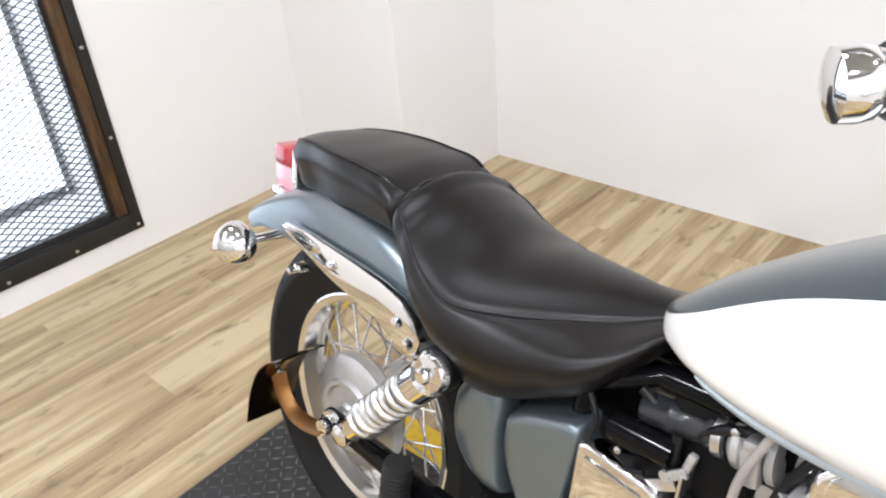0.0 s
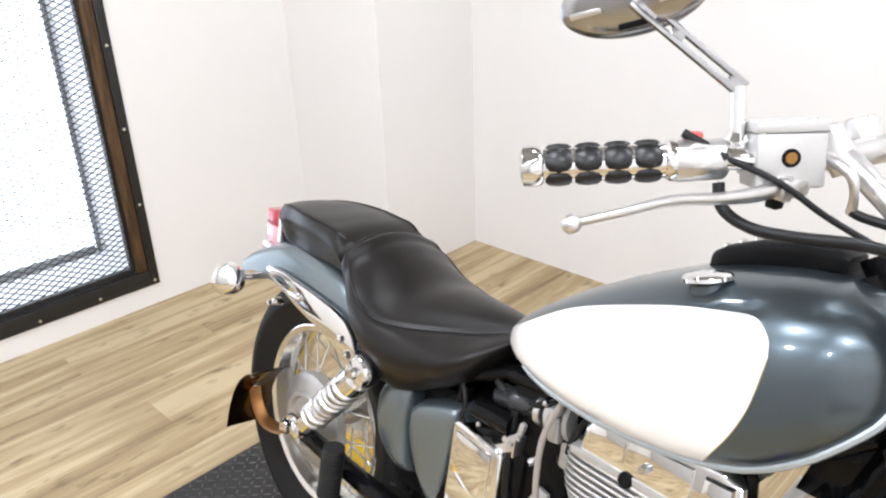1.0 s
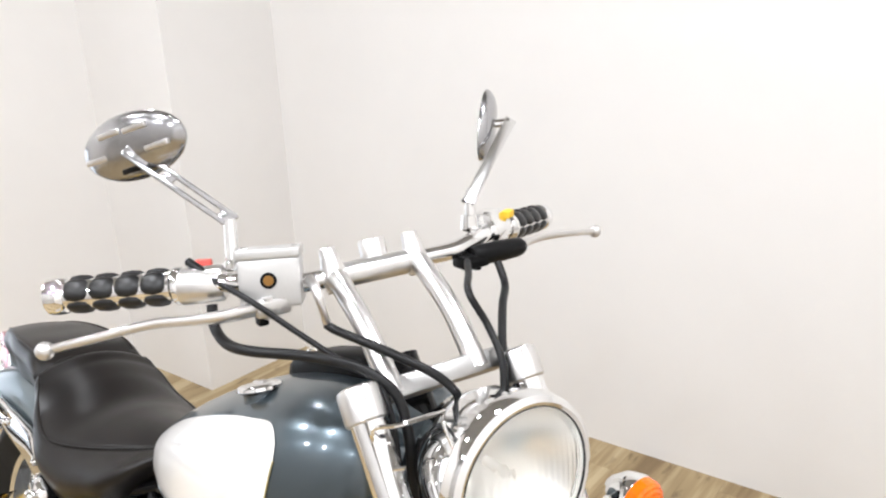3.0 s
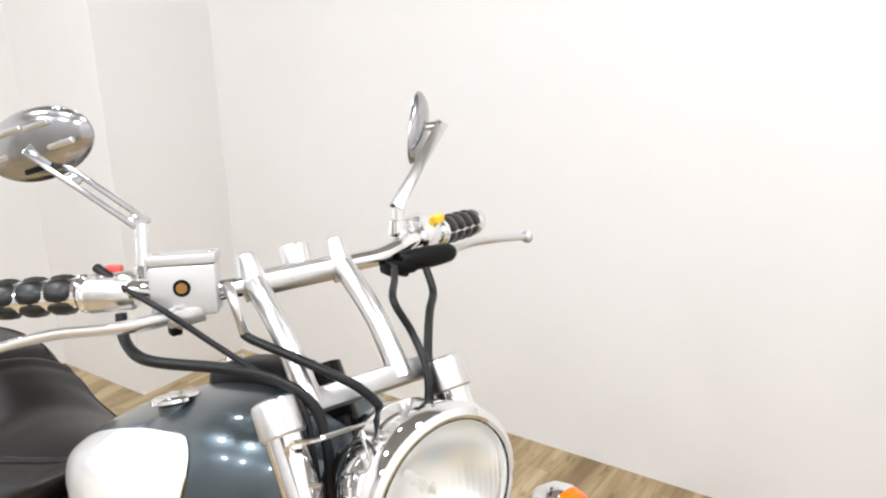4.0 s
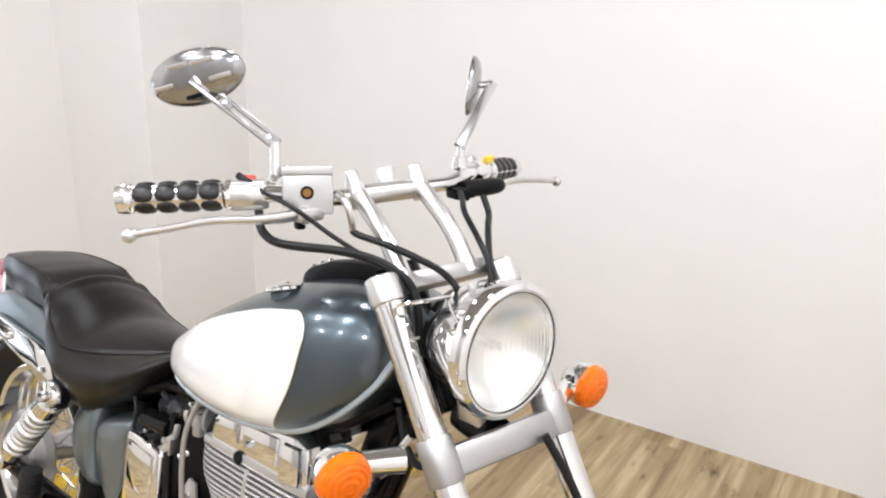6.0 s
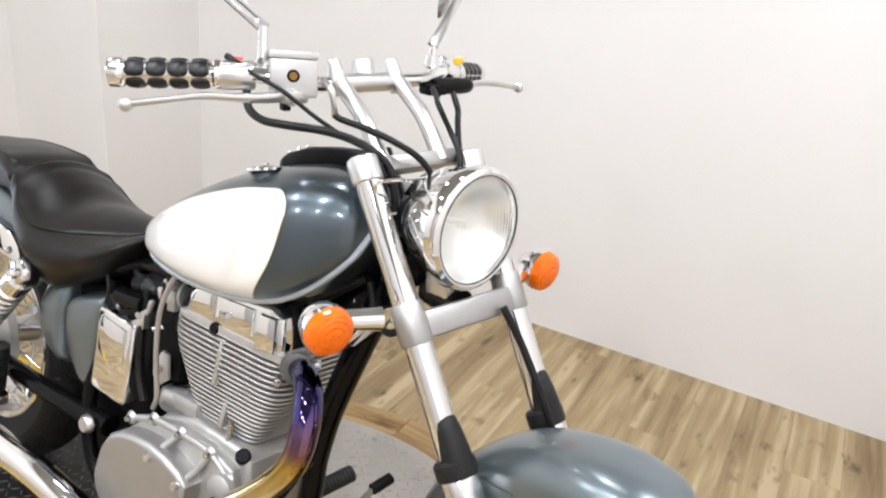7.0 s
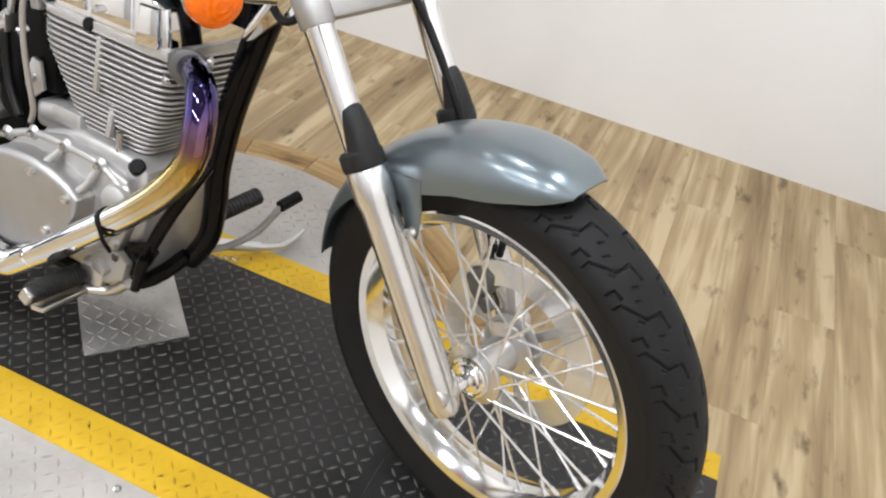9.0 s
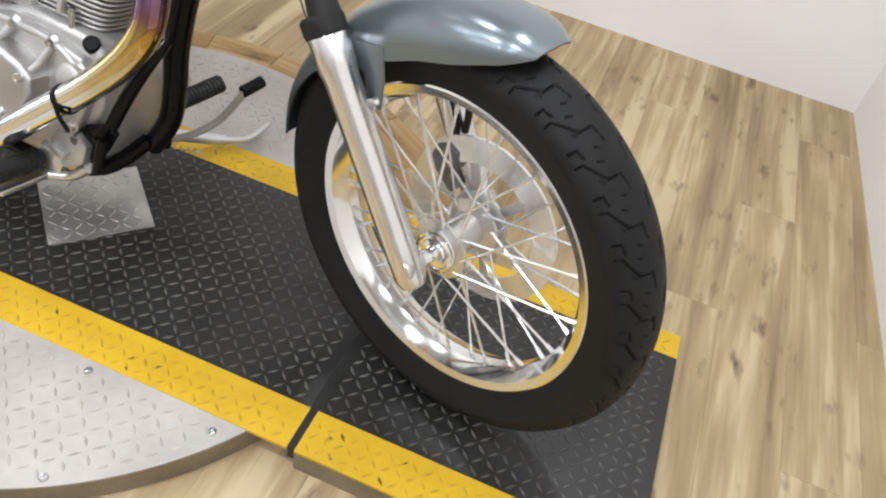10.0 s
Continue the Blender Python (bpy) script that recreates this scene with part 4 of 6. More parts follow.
def mirror(base, knee, tip, centre, along, face, arm_up, long=1.9, slotted=True):
    """Slotted chrome arm with an oval mirror head; along is the head's long axis, face the way the glass looks."""
    base, knee, tip, centre = Vector(base), Vector(knee), Vector(tip), Vector(centre)
    mr = part("mirror", join(rod(base, knee, 0.0075, 14), turned([(0, 0), (0.011, 0), (0.012, 0.004), (0.008, 0.012), (0, 0.013)], 18, base - Vector((0, 0, 0.008)), (0, 0, 1))), CHROME, bar, "chrome mirror with a slotted arm" if slotted else "chrome mirror on a flat arm")
    d = tip - knee
    ln = d.length
    y_ax = d.normalized()
    x_ax = (Vector(arm_up) - y_ax * y_ax.dot(Vector(arm_up))).normalized()
    base_m = Matrix.Translation(knee) @ Matrix((x_ax, y_ax, x_ax.cross(y_ax))).transposed().to_4x4()
    arm = join(block((0.007, ln + 0.012, 0.0062), (0, ln / 2, 0.0062), 0.0015), block((0.007, ln + 0.012, 0.0062), (0, ln / 2, -0.0062), 0.0015), block((0.006, 0.02, 0.0185), (0, 0.004, 0), 0.002), block((0.006, 0.03, 0.0185), (0, ln - 0.008, 0), 0.002), block((0.006, 0.014, 0.012), (0, ln * 0.62, 0), 0.001))
    if not slotted:
        arm = join(slab([(-0.009, -0.008), (0.009, -0.008), (0.0075, ln * 0.5), (0.009, ln + 0.004), (-0.009, ln + 0.004), (-0.0075, ln * 0.5)], -0.004, 0.004, "z", 0.0015))
        arm = moved(arm, pose(0, 0, 0, 0, 90, 0))
    part("arm", moved(arm, base_m), SHELL if slotted else BRUSHED, mr)
    u = Vector(along).normalized()
    n = Vector(face)
    n = (n - u * n.dot(u)).normalized()
    hm = Matrix.Translation(centre) @ Matrix((u, n.cross(u), n)).transposed().to_4x4()
    oval = lambda pr: moved(turned(pr, 48, axis=(0, 0, 1)), hm @ Matrix.Diagonal((long, 1.0, 1.0, 1.0)))
    part("mirror_shell", oval([(0.0, -0.0125), (0.012, -0.012), (0.022, -0.0102), (0.030, -0.0065), (0.0355, -0.001), (0.0375, 0.003), (0.0375, 0.006)]), SHELL, mr, "oval chrome mirror shell")
    part("mirror_glass", oval([(0.0, 0.0055), (0.0355, 0.0055), (0.037, 0.0061), (0.0355, 0.0066), (0.0, 0.0066)]), CHROME, mr, "oval mirror glass")
    for dx, dy, mt in ((-0.046, 0.002, SATIN), (0.044, 0.006, SATIN), (-0.014, -0.021, SATIN), (0.024, -0.019, SATIN), (0, 0.023, BLACK))[:5 if slotted else 0]:
        part("rib", moved(block((0.034, 0.0065, 0.006), (dx, dy, -0.0118 + 5.2 * ((dx / long) ** 2 + dy ** 2)), 0.0018), hm), mt, mr)
    part("ball_joint", rod(tip, centre, 0.0065, 12), CHROME, mr)


mirror((0.868, -0.158, 1.085), (0.857, -0.152, 1.131), (0.800, -0.235, 1.212), (0.786, -0.231, 1.215), (0.80, 0.56, 0.26), (-0.6, 0.78, 0.1), (1, -0.3, 0.35), 2.04)
mirror((0.870, 0.165, 1.075), (0.867, 0.168, 1.108), (0.786, 0.300, 1.194), (0.771, 0.270, 1.191), (-0.36, 0.45, 0.82), (-0.7, -0.715, 0.0), (1, -0.6, 0.3), 1.5, False)

# -- cables and hoses --
def hose(name, pts, r, mat=CABLE, steer=True, label="black rubber-sheathed control cable"):
    return part(name, tube(pts, r, 10, 7), mat, bike, label, BAR if steer else None)


hose("throttle_cable", [(0.876, -0.180, 1.068), (0.923, -0.156, 1.05), (0.955, -0.125, 1.02), (1.0, -0.095, 0.993), (1.034, -0.074, 0.978), (1.056, -0.070, 0.950), (1.067, -0.070, 0.90), (1.060, -0.060, 0.82)], 0.0034)
hose("throttle_boot", [(0.837, -0.199, 1.087), (0.856, -0.190, 1.078), (0.878, -0.179, 1.067)], 0.0050, label="black rubber cable boot")
hose("brake_hose", [(0.953, -0.088, 1.018), (0.965, -0.082, 1.013), (1.005, -0.066, 1.007), (1.040, -0.042, 0.994), (1.064, -0.012, 0.972), (1.074, 0.008, 0.940), (1.072, 0.018, 0.89)], 0.0050, label="black brake hose")
part("hose_fitting", join(tube([(0.918, -0.088, 1.062), (0.950, -0.094, 1.056), (0.956, -0.092, 1.036), (0.952, -0.086, 1.016)], [0.006, 0.0055, 0.0042, 0.0056], 12, 3)), SATIN, bike, "bent aluminium hose fitting", BAR)
hose("wiring_loom", [(0.880, -0.190, 1.045), (0.892, -0.193, 1.022), (0.924, -0.19, 1.012), (0.958, -0.175, 1.011), (1.0, -0.13, 1.007), (1.025, -0.086, 0.990), (1.050, -0.060, 0.964), (1.065, -0.056, 0.928), (1.067, -0.055, 0.88), (1.058, -0.050, 0.81)], 0.0060, label="black taped wiring loom")
hose("wiring_loom", [(0.93, 0.118, 1.045), (0.965, 0.095, 1.042), (1.006, 0.067, 1.034), (1.024, 0.078, 0.999), (1.052, 0.076, 0.968), (1.067, 0.068, 0.933), (1.068, 0.06, 0.87)], 0.0045, label="thin black wiring loom")
hose("clutch_cable", [(0.93, 0.165, 1.035), (0.951, 0.160, 1.011), (0.985, 0.13, 1.0), (1.028, 0.096, 0.975), (1.060, 0.074, 0.945), (1.070, 0.062, 0.87)], 0.0052)
hose("clutch_cable", [(1.03, -0.09, 0.935), (1.05, -0.075, 0.90), (1.055, -0.06, 0.86), (1.04, -0.045, 0.78)], 0.005)
part("cable_guide", join(tube([(1.085, -0.105, 0.935), (1.10, -0.11, 0.962), (1.119, -0.094, 0.969), (1.118, -0.065, 0.967), (1.112, -0.03, 0.963)], 0.0026, 8, 5), tube([(1.085, -0.105, 0.935), (1.078, -0.112, 0.92), (1.098, -0.106, 0.916), (1.12, -0.09, 0.922)], 0.0022, 8, 4)), CHROME, bike, "bent chrome wire cable guide", STEER)
hose("brake_hose", [(1.2, 0.055, 0.775), (1.235, 0.07, 0.72), (1.29, 0.082, 0.63), (1.33, 0.09, 0.55), (1.40, 0.09, 0.49), (1.41, 0.085, 0.44)], 0.006, label="black front brake hose")
hose("speedometer_cable", [(1.02, -0.055, 0.77), (1.05, -0.06, 0.72), (1.09, -0.065, 0.715), (1.12, -0.05, 0.745)], 0.006)

# -- fuel tank --
T_TOP = curve_of([(0.485, 0.704), (0.52, 0.738), (0.57, 0.777), (0.65, 0.829), (0.75, 0.880), (0.85, 0.915), (0.93, 0.928), (0.985, 0.920), (1.02, 0.895), (1.036, 0.858)])
T_LOW = curve_of([(0.485, 0.690), (0.52, 0.677), (0.57, 0.666), (0.65, 0.660), (0.72, 0.663), (0.80, 0.672), (0.87, 0.688), (0.93, 0.714), (0.985, 0.762), (1.02, 0.812), (1.036, 0.848)])
T_WID = curve_of([(0.485, 0.026), (0.50, 0.054), (0.53, 0.082), (0.58, 0.105), (0.65, 0.126), (0.75, 0.147), (0.85, 0.154), (0.93, 0.147), (0.985, 0.122), (1.02, 0.086), (1.036, 0.034)])


def tank_half(x, z):
    """Half width of the tank at a height."""
    lo, hi, w = T_LOW(x), T_TOP(x), T_WID(x)
    zc = lo + 0.36 * (hi - lo)
    e, h = (2.75, hi - zc) if z > zc else (4.0, zc - lo)
    return w * max(0.0, 1 - min(1.0, abs(z - zc) / h) ** e) ** (1 / e)


def tank_ring(x, n=44):
    lo, hi, w = T_LOW(x), T_TOP(x), T_WID(x)
    zc = lo + 0.36 * (hi - lo)
    out = []
    for k in range(n):
        a = 2 * math.pi * k / n
        s, c = math.sin(a), math.cos(a)
        e, h = (2.75, hi - zc) if s >= 0 else (4.0, zc - lo)
        out.append((x, w * power(c, 2 / e), zc + h * power(s, 2 / e)))
    return out


tx = [0.485, 0.488, 0.493, 0.50] + [0.51 + 0.50 * k / 34 for k in range(35)] + [1.018, 1.024, 1.029, 1.033, 1.036]
tank = part("fuel_tank", loft([tank_ring(x) for x in tx]), PAINT_DARK, bike, "blue-grey metallic teardrop fuel tank, darkened for its reflections, with white side panels", angle=50)
for side in (-1, 1):
    # white side panel, following the tank's skin
    low = spline([(0.492, 0, 0.697), (0.53, 0, 0.681), (0.60, 0, 0.670), (0.70, 0, 0.668), (0.79, 0, 0.677), (0.862, 0, 0.692)], 8)
    high = spline([(0.492, 0, 0.703), (0.54, 0, 0.734), (0.62, 0, 0.787), (0.70, 0, 0.825), (0.79, 0, 0.859), (0.85, 0, 0.875), (0.884, 0, 0.881), (0.906, 0, 0.869), (0.914, 0, 0.850)], 7)
    n, rows = 40, 16
    pick = lambda pts, t: pts[min(int(t * (len(pts) - 1)), len(pts) - 2)].lerp(pts[min(int(t * (len(pts) - 1)), len(pts) - 2) + 1], t * (len(pts) - 1) - min(int(t * (len(pts) - 1)), len(pts) - 2))
    v, f = [], []
    for i in range(n + 1):
        t = i / n
        p, q = pick(low, t), pick(high, t)
        for k in range(rows + 1):
            s = k / rows
            x, z = p.x + (q.x - p.x) * s + 0.016 * math.sin(math.pi * s) * t ** 3, p.z + (q.z - p.z) * s
            v.append((x, side * (tank_half(x, z) + 0.0012), z))
    f = [(i * (rows + 1) + k, i * (rows + 1) + k + 1, (i + 1) * (rows + 1) + k + 1, (i + 1) * (rows + 1) + k) for i in range(n) for k in range(rows)]
    part("side_panel", (v, f), PAINT_WHITE, tank, "pearl white painted teardrop side panel", angle=60)
    edge = [v[n * (rows + 1) + k] for k in range(rows + 1)]
    part("pinstripe", tube(edge, 0.0011, 6, 1, 0.5), PINSTRIPE, tank, "thin gold pinstripe")
    rim = [(x, side * (tank_half(x, T_LOW(x) + 0.010) + 0.002), T_LOW(x) + 0.010) for x in [0.50 + 0.0205 * k for k in range(26)]] + [(1.024, side * 0.082, 0.838), (1.031, side * 0.070, 0.866), (1.030, side * 0.064, 0.888)]
    part("seam_trim", tube(rim[3:], [0.0015] * 1 + [0.0045] * 2 + [0.0058] * (len(rim) - 6), 8, 2), SEAM, tank, "pale blue-grey tank seam flange")
CAP = (0.806, -0.092, 0.8945)
cap = part("fuel_cap", turned([(0.0, 0.0055), (0.018, 0.005), (0.0255, 0.0038), (0.0285, 0.001), (0.029, -0.003), (0.026, -0.005)], 40, CAP, (-0.30, -0.04, 1)), CHROME, tank, "polished chrome fuel cap")
part("cap_neck", turned([(0.0, -0.004), (0.022, -0.004), (0.022, -0.008), (0.024, -0.016), (0.0, -0.018)], 36, CAP, (-0.26, -0.20, 1)), PAINT_DARK, cap, "painted filler neck")
part("cap_lock", block((0.018, 0.007, 0.004), (0.8043, -0.0922, 0.9003), 0.0015, (2, -17, 10)), SATIN, cap)
part("console", loft([[(x, w * power(math.cos(a), 0.6), z - 0.012 + (h if math.sin(a) > 0 else 0.03) * power(math.sin(a), 0.55)) for a in [2 * math.pi * k / 20 for k in range(20)]]
                      for x, z, w, h in ((0.764, 0.902, 0.010, 0.010), (0.769, 0.906, 0.020, 0.013), (0.785, 0.917, 0.027, 0.014), (0.83, 0.937, 0.030, 0.014), (0.875, 0.948, 0.032, 0.013), (0.912, 0.953, 0.032, 0.012), (0.926, 0.950, 0.028, 0.008))]), BLACK, tank, "black plastic instrument console strip")
for x, z in ((0.782, 0.916), (0.800, 0.926), (0.818, 0.934)):
    part("stud", turned([(0.0, 0.004), (0.004, 0.003), (0.0055, 0.0)], 10, (x, -0.012, z + 0.001), (-0.4, -0.2, 1)), CHROME, tank)

# -- seat --
def seat_piece(name, table, tuck, n, label, seam_from=-1.0):
    """Upholstered pad. Rows: x, top middle, piping height and half width, widest half width, lower edge."""
    fn = [curve_of([(r[0], r[k]) for r in table]) for k in range(1, 6)]
    a, b = table[0][0], table[-1][0]
    rings = []
    for i in range(n + 1):
        x = a + (b - a) * i / n
        zt, zc, wc, wb, zl = (q(x) for q in fn)
        wc, wb = max(wc, 0.006), max(wb, 0.008)
        roll_out = 0.0085 * min(1.0, wc / 0.05) * min(1.0, max(0.0, (x - seam_from) / 0.10))
        top = [(wc * t, zt + (zc - zt) * t * t) for t in (0, 0.25, 0.5, 0.72, 0.88, 0.96)]
        side = []
        for s in (0.0, 0.035, 0.08, 0.16, 0.28, 0.42, 0.56, 0.7, 0.84, 0.94, 1.0):
            roll = roll_out * math.sin(math.pi * min(1.0, s / 0.62)) ** 0.75 if s > 0 else -0.28 * roll_out
            side.append((wc * (1 - s) * (1 - 2 * s) + wb * 4 * s * (1 - s) + max(wb - tuck, 0.004) * s * (2 * s - 1) + roll, zc + (zl - zc) * s + 0.25 * roll))
        half = top + side + [(max(wb - tuck, 0.004) * 0.6, zl - 0.002)]
        rings.append([(x, -y, z) for y, z in half] + [(x, y, z) for y, z in half[:0:-1]])
    pad = part(name, loft(rings), LEATHER, bike, label, angle=150)
    for side in (-1, 1):
        line = [a + (b - a) * (0.04 + 0.92 * k / 30) for k in range(31)]
        part("seam", tube([(x, side * max(fn[2](x), 0.006), fn[1](x) + 0.0006) for x in line], 0.0017, 6, 1), LEATHER, pad)
    return pad


saddle = seat_piece("saddle", [(0.106, 0.722, 0.698, 0.070, 0.084, 0.670), (0.112, 0.735, 0.710, 0.085, 0.095, 0.6634), (0.15, 0.735, 0.700, 0.1125, 0.117, 0.6182), (0.20, 0.719, 0.664, 0.1294, 0.1349, 0.5726), (0.26, 0.6943, 0.6465, 0.1379, 0.145, 0.5378),
                               (0.33, 0.6955, 0.6509, 0.1171, 0.1449, 0.5367), (0.40, 0.6991, 0.6641, 0.0842, 0.1371, 0.5698), (0.46, 0.7013, 0.6789, 0.052, 0.124, 0.6072), (0.495, 0.7032, 0.692, 0.033, 0.098, 0.648), (0.515, 0.704, 0.699, 0.022, 0.062, 0.674), (0.528, 0.705, 0.703, 0.014, 0.028, 0.692)], 0.03, 66, "black vinyl rider's saddle", 0.16)
part("welt", tube([(0.112 + 0.004 * math.sin(a), 0.094 * power(math.cos(a), 0.7), 0.668 + 0.071 * power(math.sin(a), 0.6)) for a in [math.pi * k / 24 for k in range(25)]], 0.004, 8, 1), LEATHER, saddle)
pillion = seat_piece("pillion_seat", [(-0.222, 0.69, 0.686, 0.012, 0.018, 0.67), (-0.217, 0.707, 0.701, 0.024, 0.03, 0.662), (-0.205, 0.72, 0.714, 0.036, 0.042, 0.6584), (-0.17, 0.7345, 0.729, 0.056, 0.06, 0.6545), (-0.11, 0.746, 0.7405, 0.0721, 0.068, 0.6552),
                                      (-0.04, 0.7496, 0.7438, 0.0867, 0.083, 0.662), (0.03, 0.7504, 0.7432, 0.0888, 0.09, 0.668), (0.08, 0.7443, 0.7389, 0.0892, 0.097, 0.672), (0.11, 0.731, 0.7266, 0.0845, 0.1, 0.672)], 0.008, 50, "black vinyl pillion pad")

# -- rear mudguard, rails, lamps --
part("rear_fender", shell_arch(0.0, 0.303, [42 + 96 * k / 48 for k in range(49)], curve_of([(42, 0.352), (60, 0.356), (90, 0.367), (105, 0.376), (120, 0.387), (130, 0.399), (138, 0.411)]),
          curve_of([(42, 0.28), (60, 0.278), (90, 0.272), (110, 0.288), (122, 0.318), (131, 0.350), (138, 0.368)]), curve_of([(42, 0.088), (60, 0.096), (90, 0.098), (115, 0.098), (128, 0.095), (138, 0.090)]), e=3.4), PAINT, bike, "metallic blue-grey painted rear mudguard")
for side in (-1, 1):
    rail = part("fender_rail", join(slab([(-0.138, 0.604), (-0.125, 0.614), (-0.067, 0.615), (0.0, 0.612), (0.057, 0.609), (0.11, 0.604), (0.153, 0.594), (0.180, 0.575), (0.197, 0.548), (0.188, 0.524), (0.168, 0.517), (0.145, 0.526), (0.098, 0.542), (0.05, 0.551), (-0.007, 0.562), (-0.07, 0.580), (-0.12, 0.594)], side * 0.103, side * 0.117, "y", 0.004)), CHROME, bike, "chrome mudguard support rail")
    for x, z in ((0.152, 0.560), (0.176, 0.538), (0.0, 0.588)):
        part("dome_nut", turned([(0.0, 0.009), (0.006, 0.008), (0.0085, 0.003), (0.009, 0.0)], 14, (x, side * 0.117, z), (0, side, 0)), CHROME, rail)
    part("fender_bolt", join(block((0.02, 0.02, 0.012), (-0.105, side * 0.1, 0.54), 0.003), turned([(0, 0), (0.006, 0), (0.006, 0.012), (0, 0.013)], 12, (-0.112, side * 0.108, 0.535), (0, side, 0))), CHROME, rail)
    sig = part("turn_signal", turned([(0.0355, 0.0), (0.0355, 0.006), (0.03, 0.026), (0.016, 0.042), (0.0, 0.046)], 32, axis=(1, 0, 0)), CHROME, bike, "rear chrome bullet turn signal", pose(-0.178, side * 0.182, 0.578, 0, 0, side * -8))
    part("amber_lens", turned([(0.0, -0.016), (0.017, -0.0145), (0.027, -0.010), (0.0315, -0.005), (0.033, 0.0)], 32, axis=(1, 0, 0)), AMBER, sig, "amber plastic lens")
    part("stalk", tube([(0.012, -side * 0.025, 0), (0.02, -side * 0.06, 0), (0.024, -side * 0.085, 0)], [0.008, 0.0075, 0.009], 14, 3), CHROME, sig)
tail = part("tail_light", join(block((0.065, 0.098, 0.018), (-0.240, 0, 0.612), 0.004), block((0.014, 0.09, 0.088), (-0.208, 0, 0.654), 0.003)), CHROME, bike, "red and clear tail light behind the pillion pad")
part("red_lens", block((0.056, 0.088, 0.034), (-0.243, 0, 0.680), 0.006), RED, tail, "red tail light lens")
part("clear_lens", block((0.054, 0.086, 0.041), (-0.243, 0, 0.6425), 0.005), PINK, tail, "pale pink lower lens")

# -- shock absorbers --
for side in (-1, 1):
    lo, hi = Vector((0.072, side * 0.138, 0.338)), Vector((0.258, side * 0.138, 0.548))
    d = hi - lo
    at = lambda t: tuple(lo + d * t)
    shock = part("shock_absorber", tube([at(0.0), at(0.08), at(0.1), at(0.24), at(0.25), at(1.0)], [0.012, 0.014, 0.021, 0.021, 0.009, 0.009], 20, 1), CHROME, bike, "chrome coil-over rear shock absorber")
    coil, turns = [], 8.5
    x_ax = d.orthogonal().normalized()
    y_ax = d.normalized().cross(x_ax)
    for k in range(int(turns * 14) + 1):
        a = 2 * math.pi * k / 14
        coil.append(tuple(lo + d * (0.2 + 0.60 * k / (turns * 14)) + 0.0235 * (math.cos(a) * x_ax + math.sin(a) * y_ax)))
    part("spring", tube(coil, 0.0066, 8, 1), SATIN, shock, "chrome coil spring")
    part("shroud", tube([at(0.79), at(0.795), at(0.91), at(0.93), at(0.97)], [0.026, 0.0285, 0.0285, 0.024, 0.015], 24, 1), CHROME, shock)
    part("mount_cap", join(turned([(0.0, 0.034), (0.008, 0.034), (0.011, 0.03), (0.011, 0.022), (0.024, 0.02), (0.028, 0.012), (0.028, -0.014), (0.02, -0.02), (0.0, -0.02)], 28, tuple(hi), (0, side, 0))), CHROME, shock, "chrome dome nut and cap")
    part("mount_ring", turned([(0.0285, -0.012), (0.031, -0.01), (0.031, 0.006), (0.0285, 0.008)], 28, tuple(hi), (0, side, 0), ring=True), BLACK, shock)
    part("lower_eye", turned([(0.0, 0.02), (0.01, 0.02), (0.017, 0.015), (0.017, -0.015), (0.0, -0.02)], 20, tuple(lo), (0, side, 0)), CHROME, shock)
    peg = part("passenger_footpeg", ribbed((0.205, side * 0.15, 0.372), (0.197, side * 0.152, 0.264), 0.0205, 12, 0.002, 20), PEG_RUBBER, bike, "folded grey ribbed rubber passenger footpeg")
    ringm = link_mesh("rib", turned([(0.0195, -0.002), (0.0222, -0.0012), (0.0222, 0.0012), (0.0195, 0.002)], 24, axis=(0.05, 0, 1), ring=True), PEG_RUBBER)
    for k in range(12):
        part("rib", ringm, PEG_RUBBER, peg, m=Matrix.Translation((0.2045 - 0.0005 * k, side * 0.1505, 0.358 - 0.0077 * k)))
    part("hinge", join(block((0.03, 0.03, 0.03), (0.20, side * 0.14, 0.25), 0.005)), CHROME, peg)

# side-mounted number plate holder, empty
bend = spline([(-0.180, 0, 0.222), (-0.168, 0, 0.285), (-0.142, 0, 0.343), (-0.108, 0, 0.379), (-0.084, 0, 0.392)], 6)
holder = part("number_plate_bracket", loft([[(p.x, -0.165, p.z), (p.x, -0.068, p.z), (p.x - 0.0018, -0.068, p.z + 0.0016), (p.x - 0.0018, -0.165, p.z + 0.0016)] for p in bend]),
              DARK_CHROME, bike, "empty curved smoked-chrome side number plate bracket")
part("strap", tube([(-0.150, -0.118, 0.325), (-0.135, -0.118, 0.290), (-0.10, -0.12, 0.270), (-0.05, -0.126, 0.278), (0.0, -0.131, 0.298)], 0.0135, 10, 5, 0.16), SMOKED, holder, "bent bronze-brown steel strap")
for x, z in ((-0.158, 0.30), (-0.147, 0.328)):
    part("screw", turned([(0, 0.004), (0.004, 0.003), (0.005, 0)], 10, (x, -0.118, z), (0.85, 0, -0.3)), ZINC, holder)

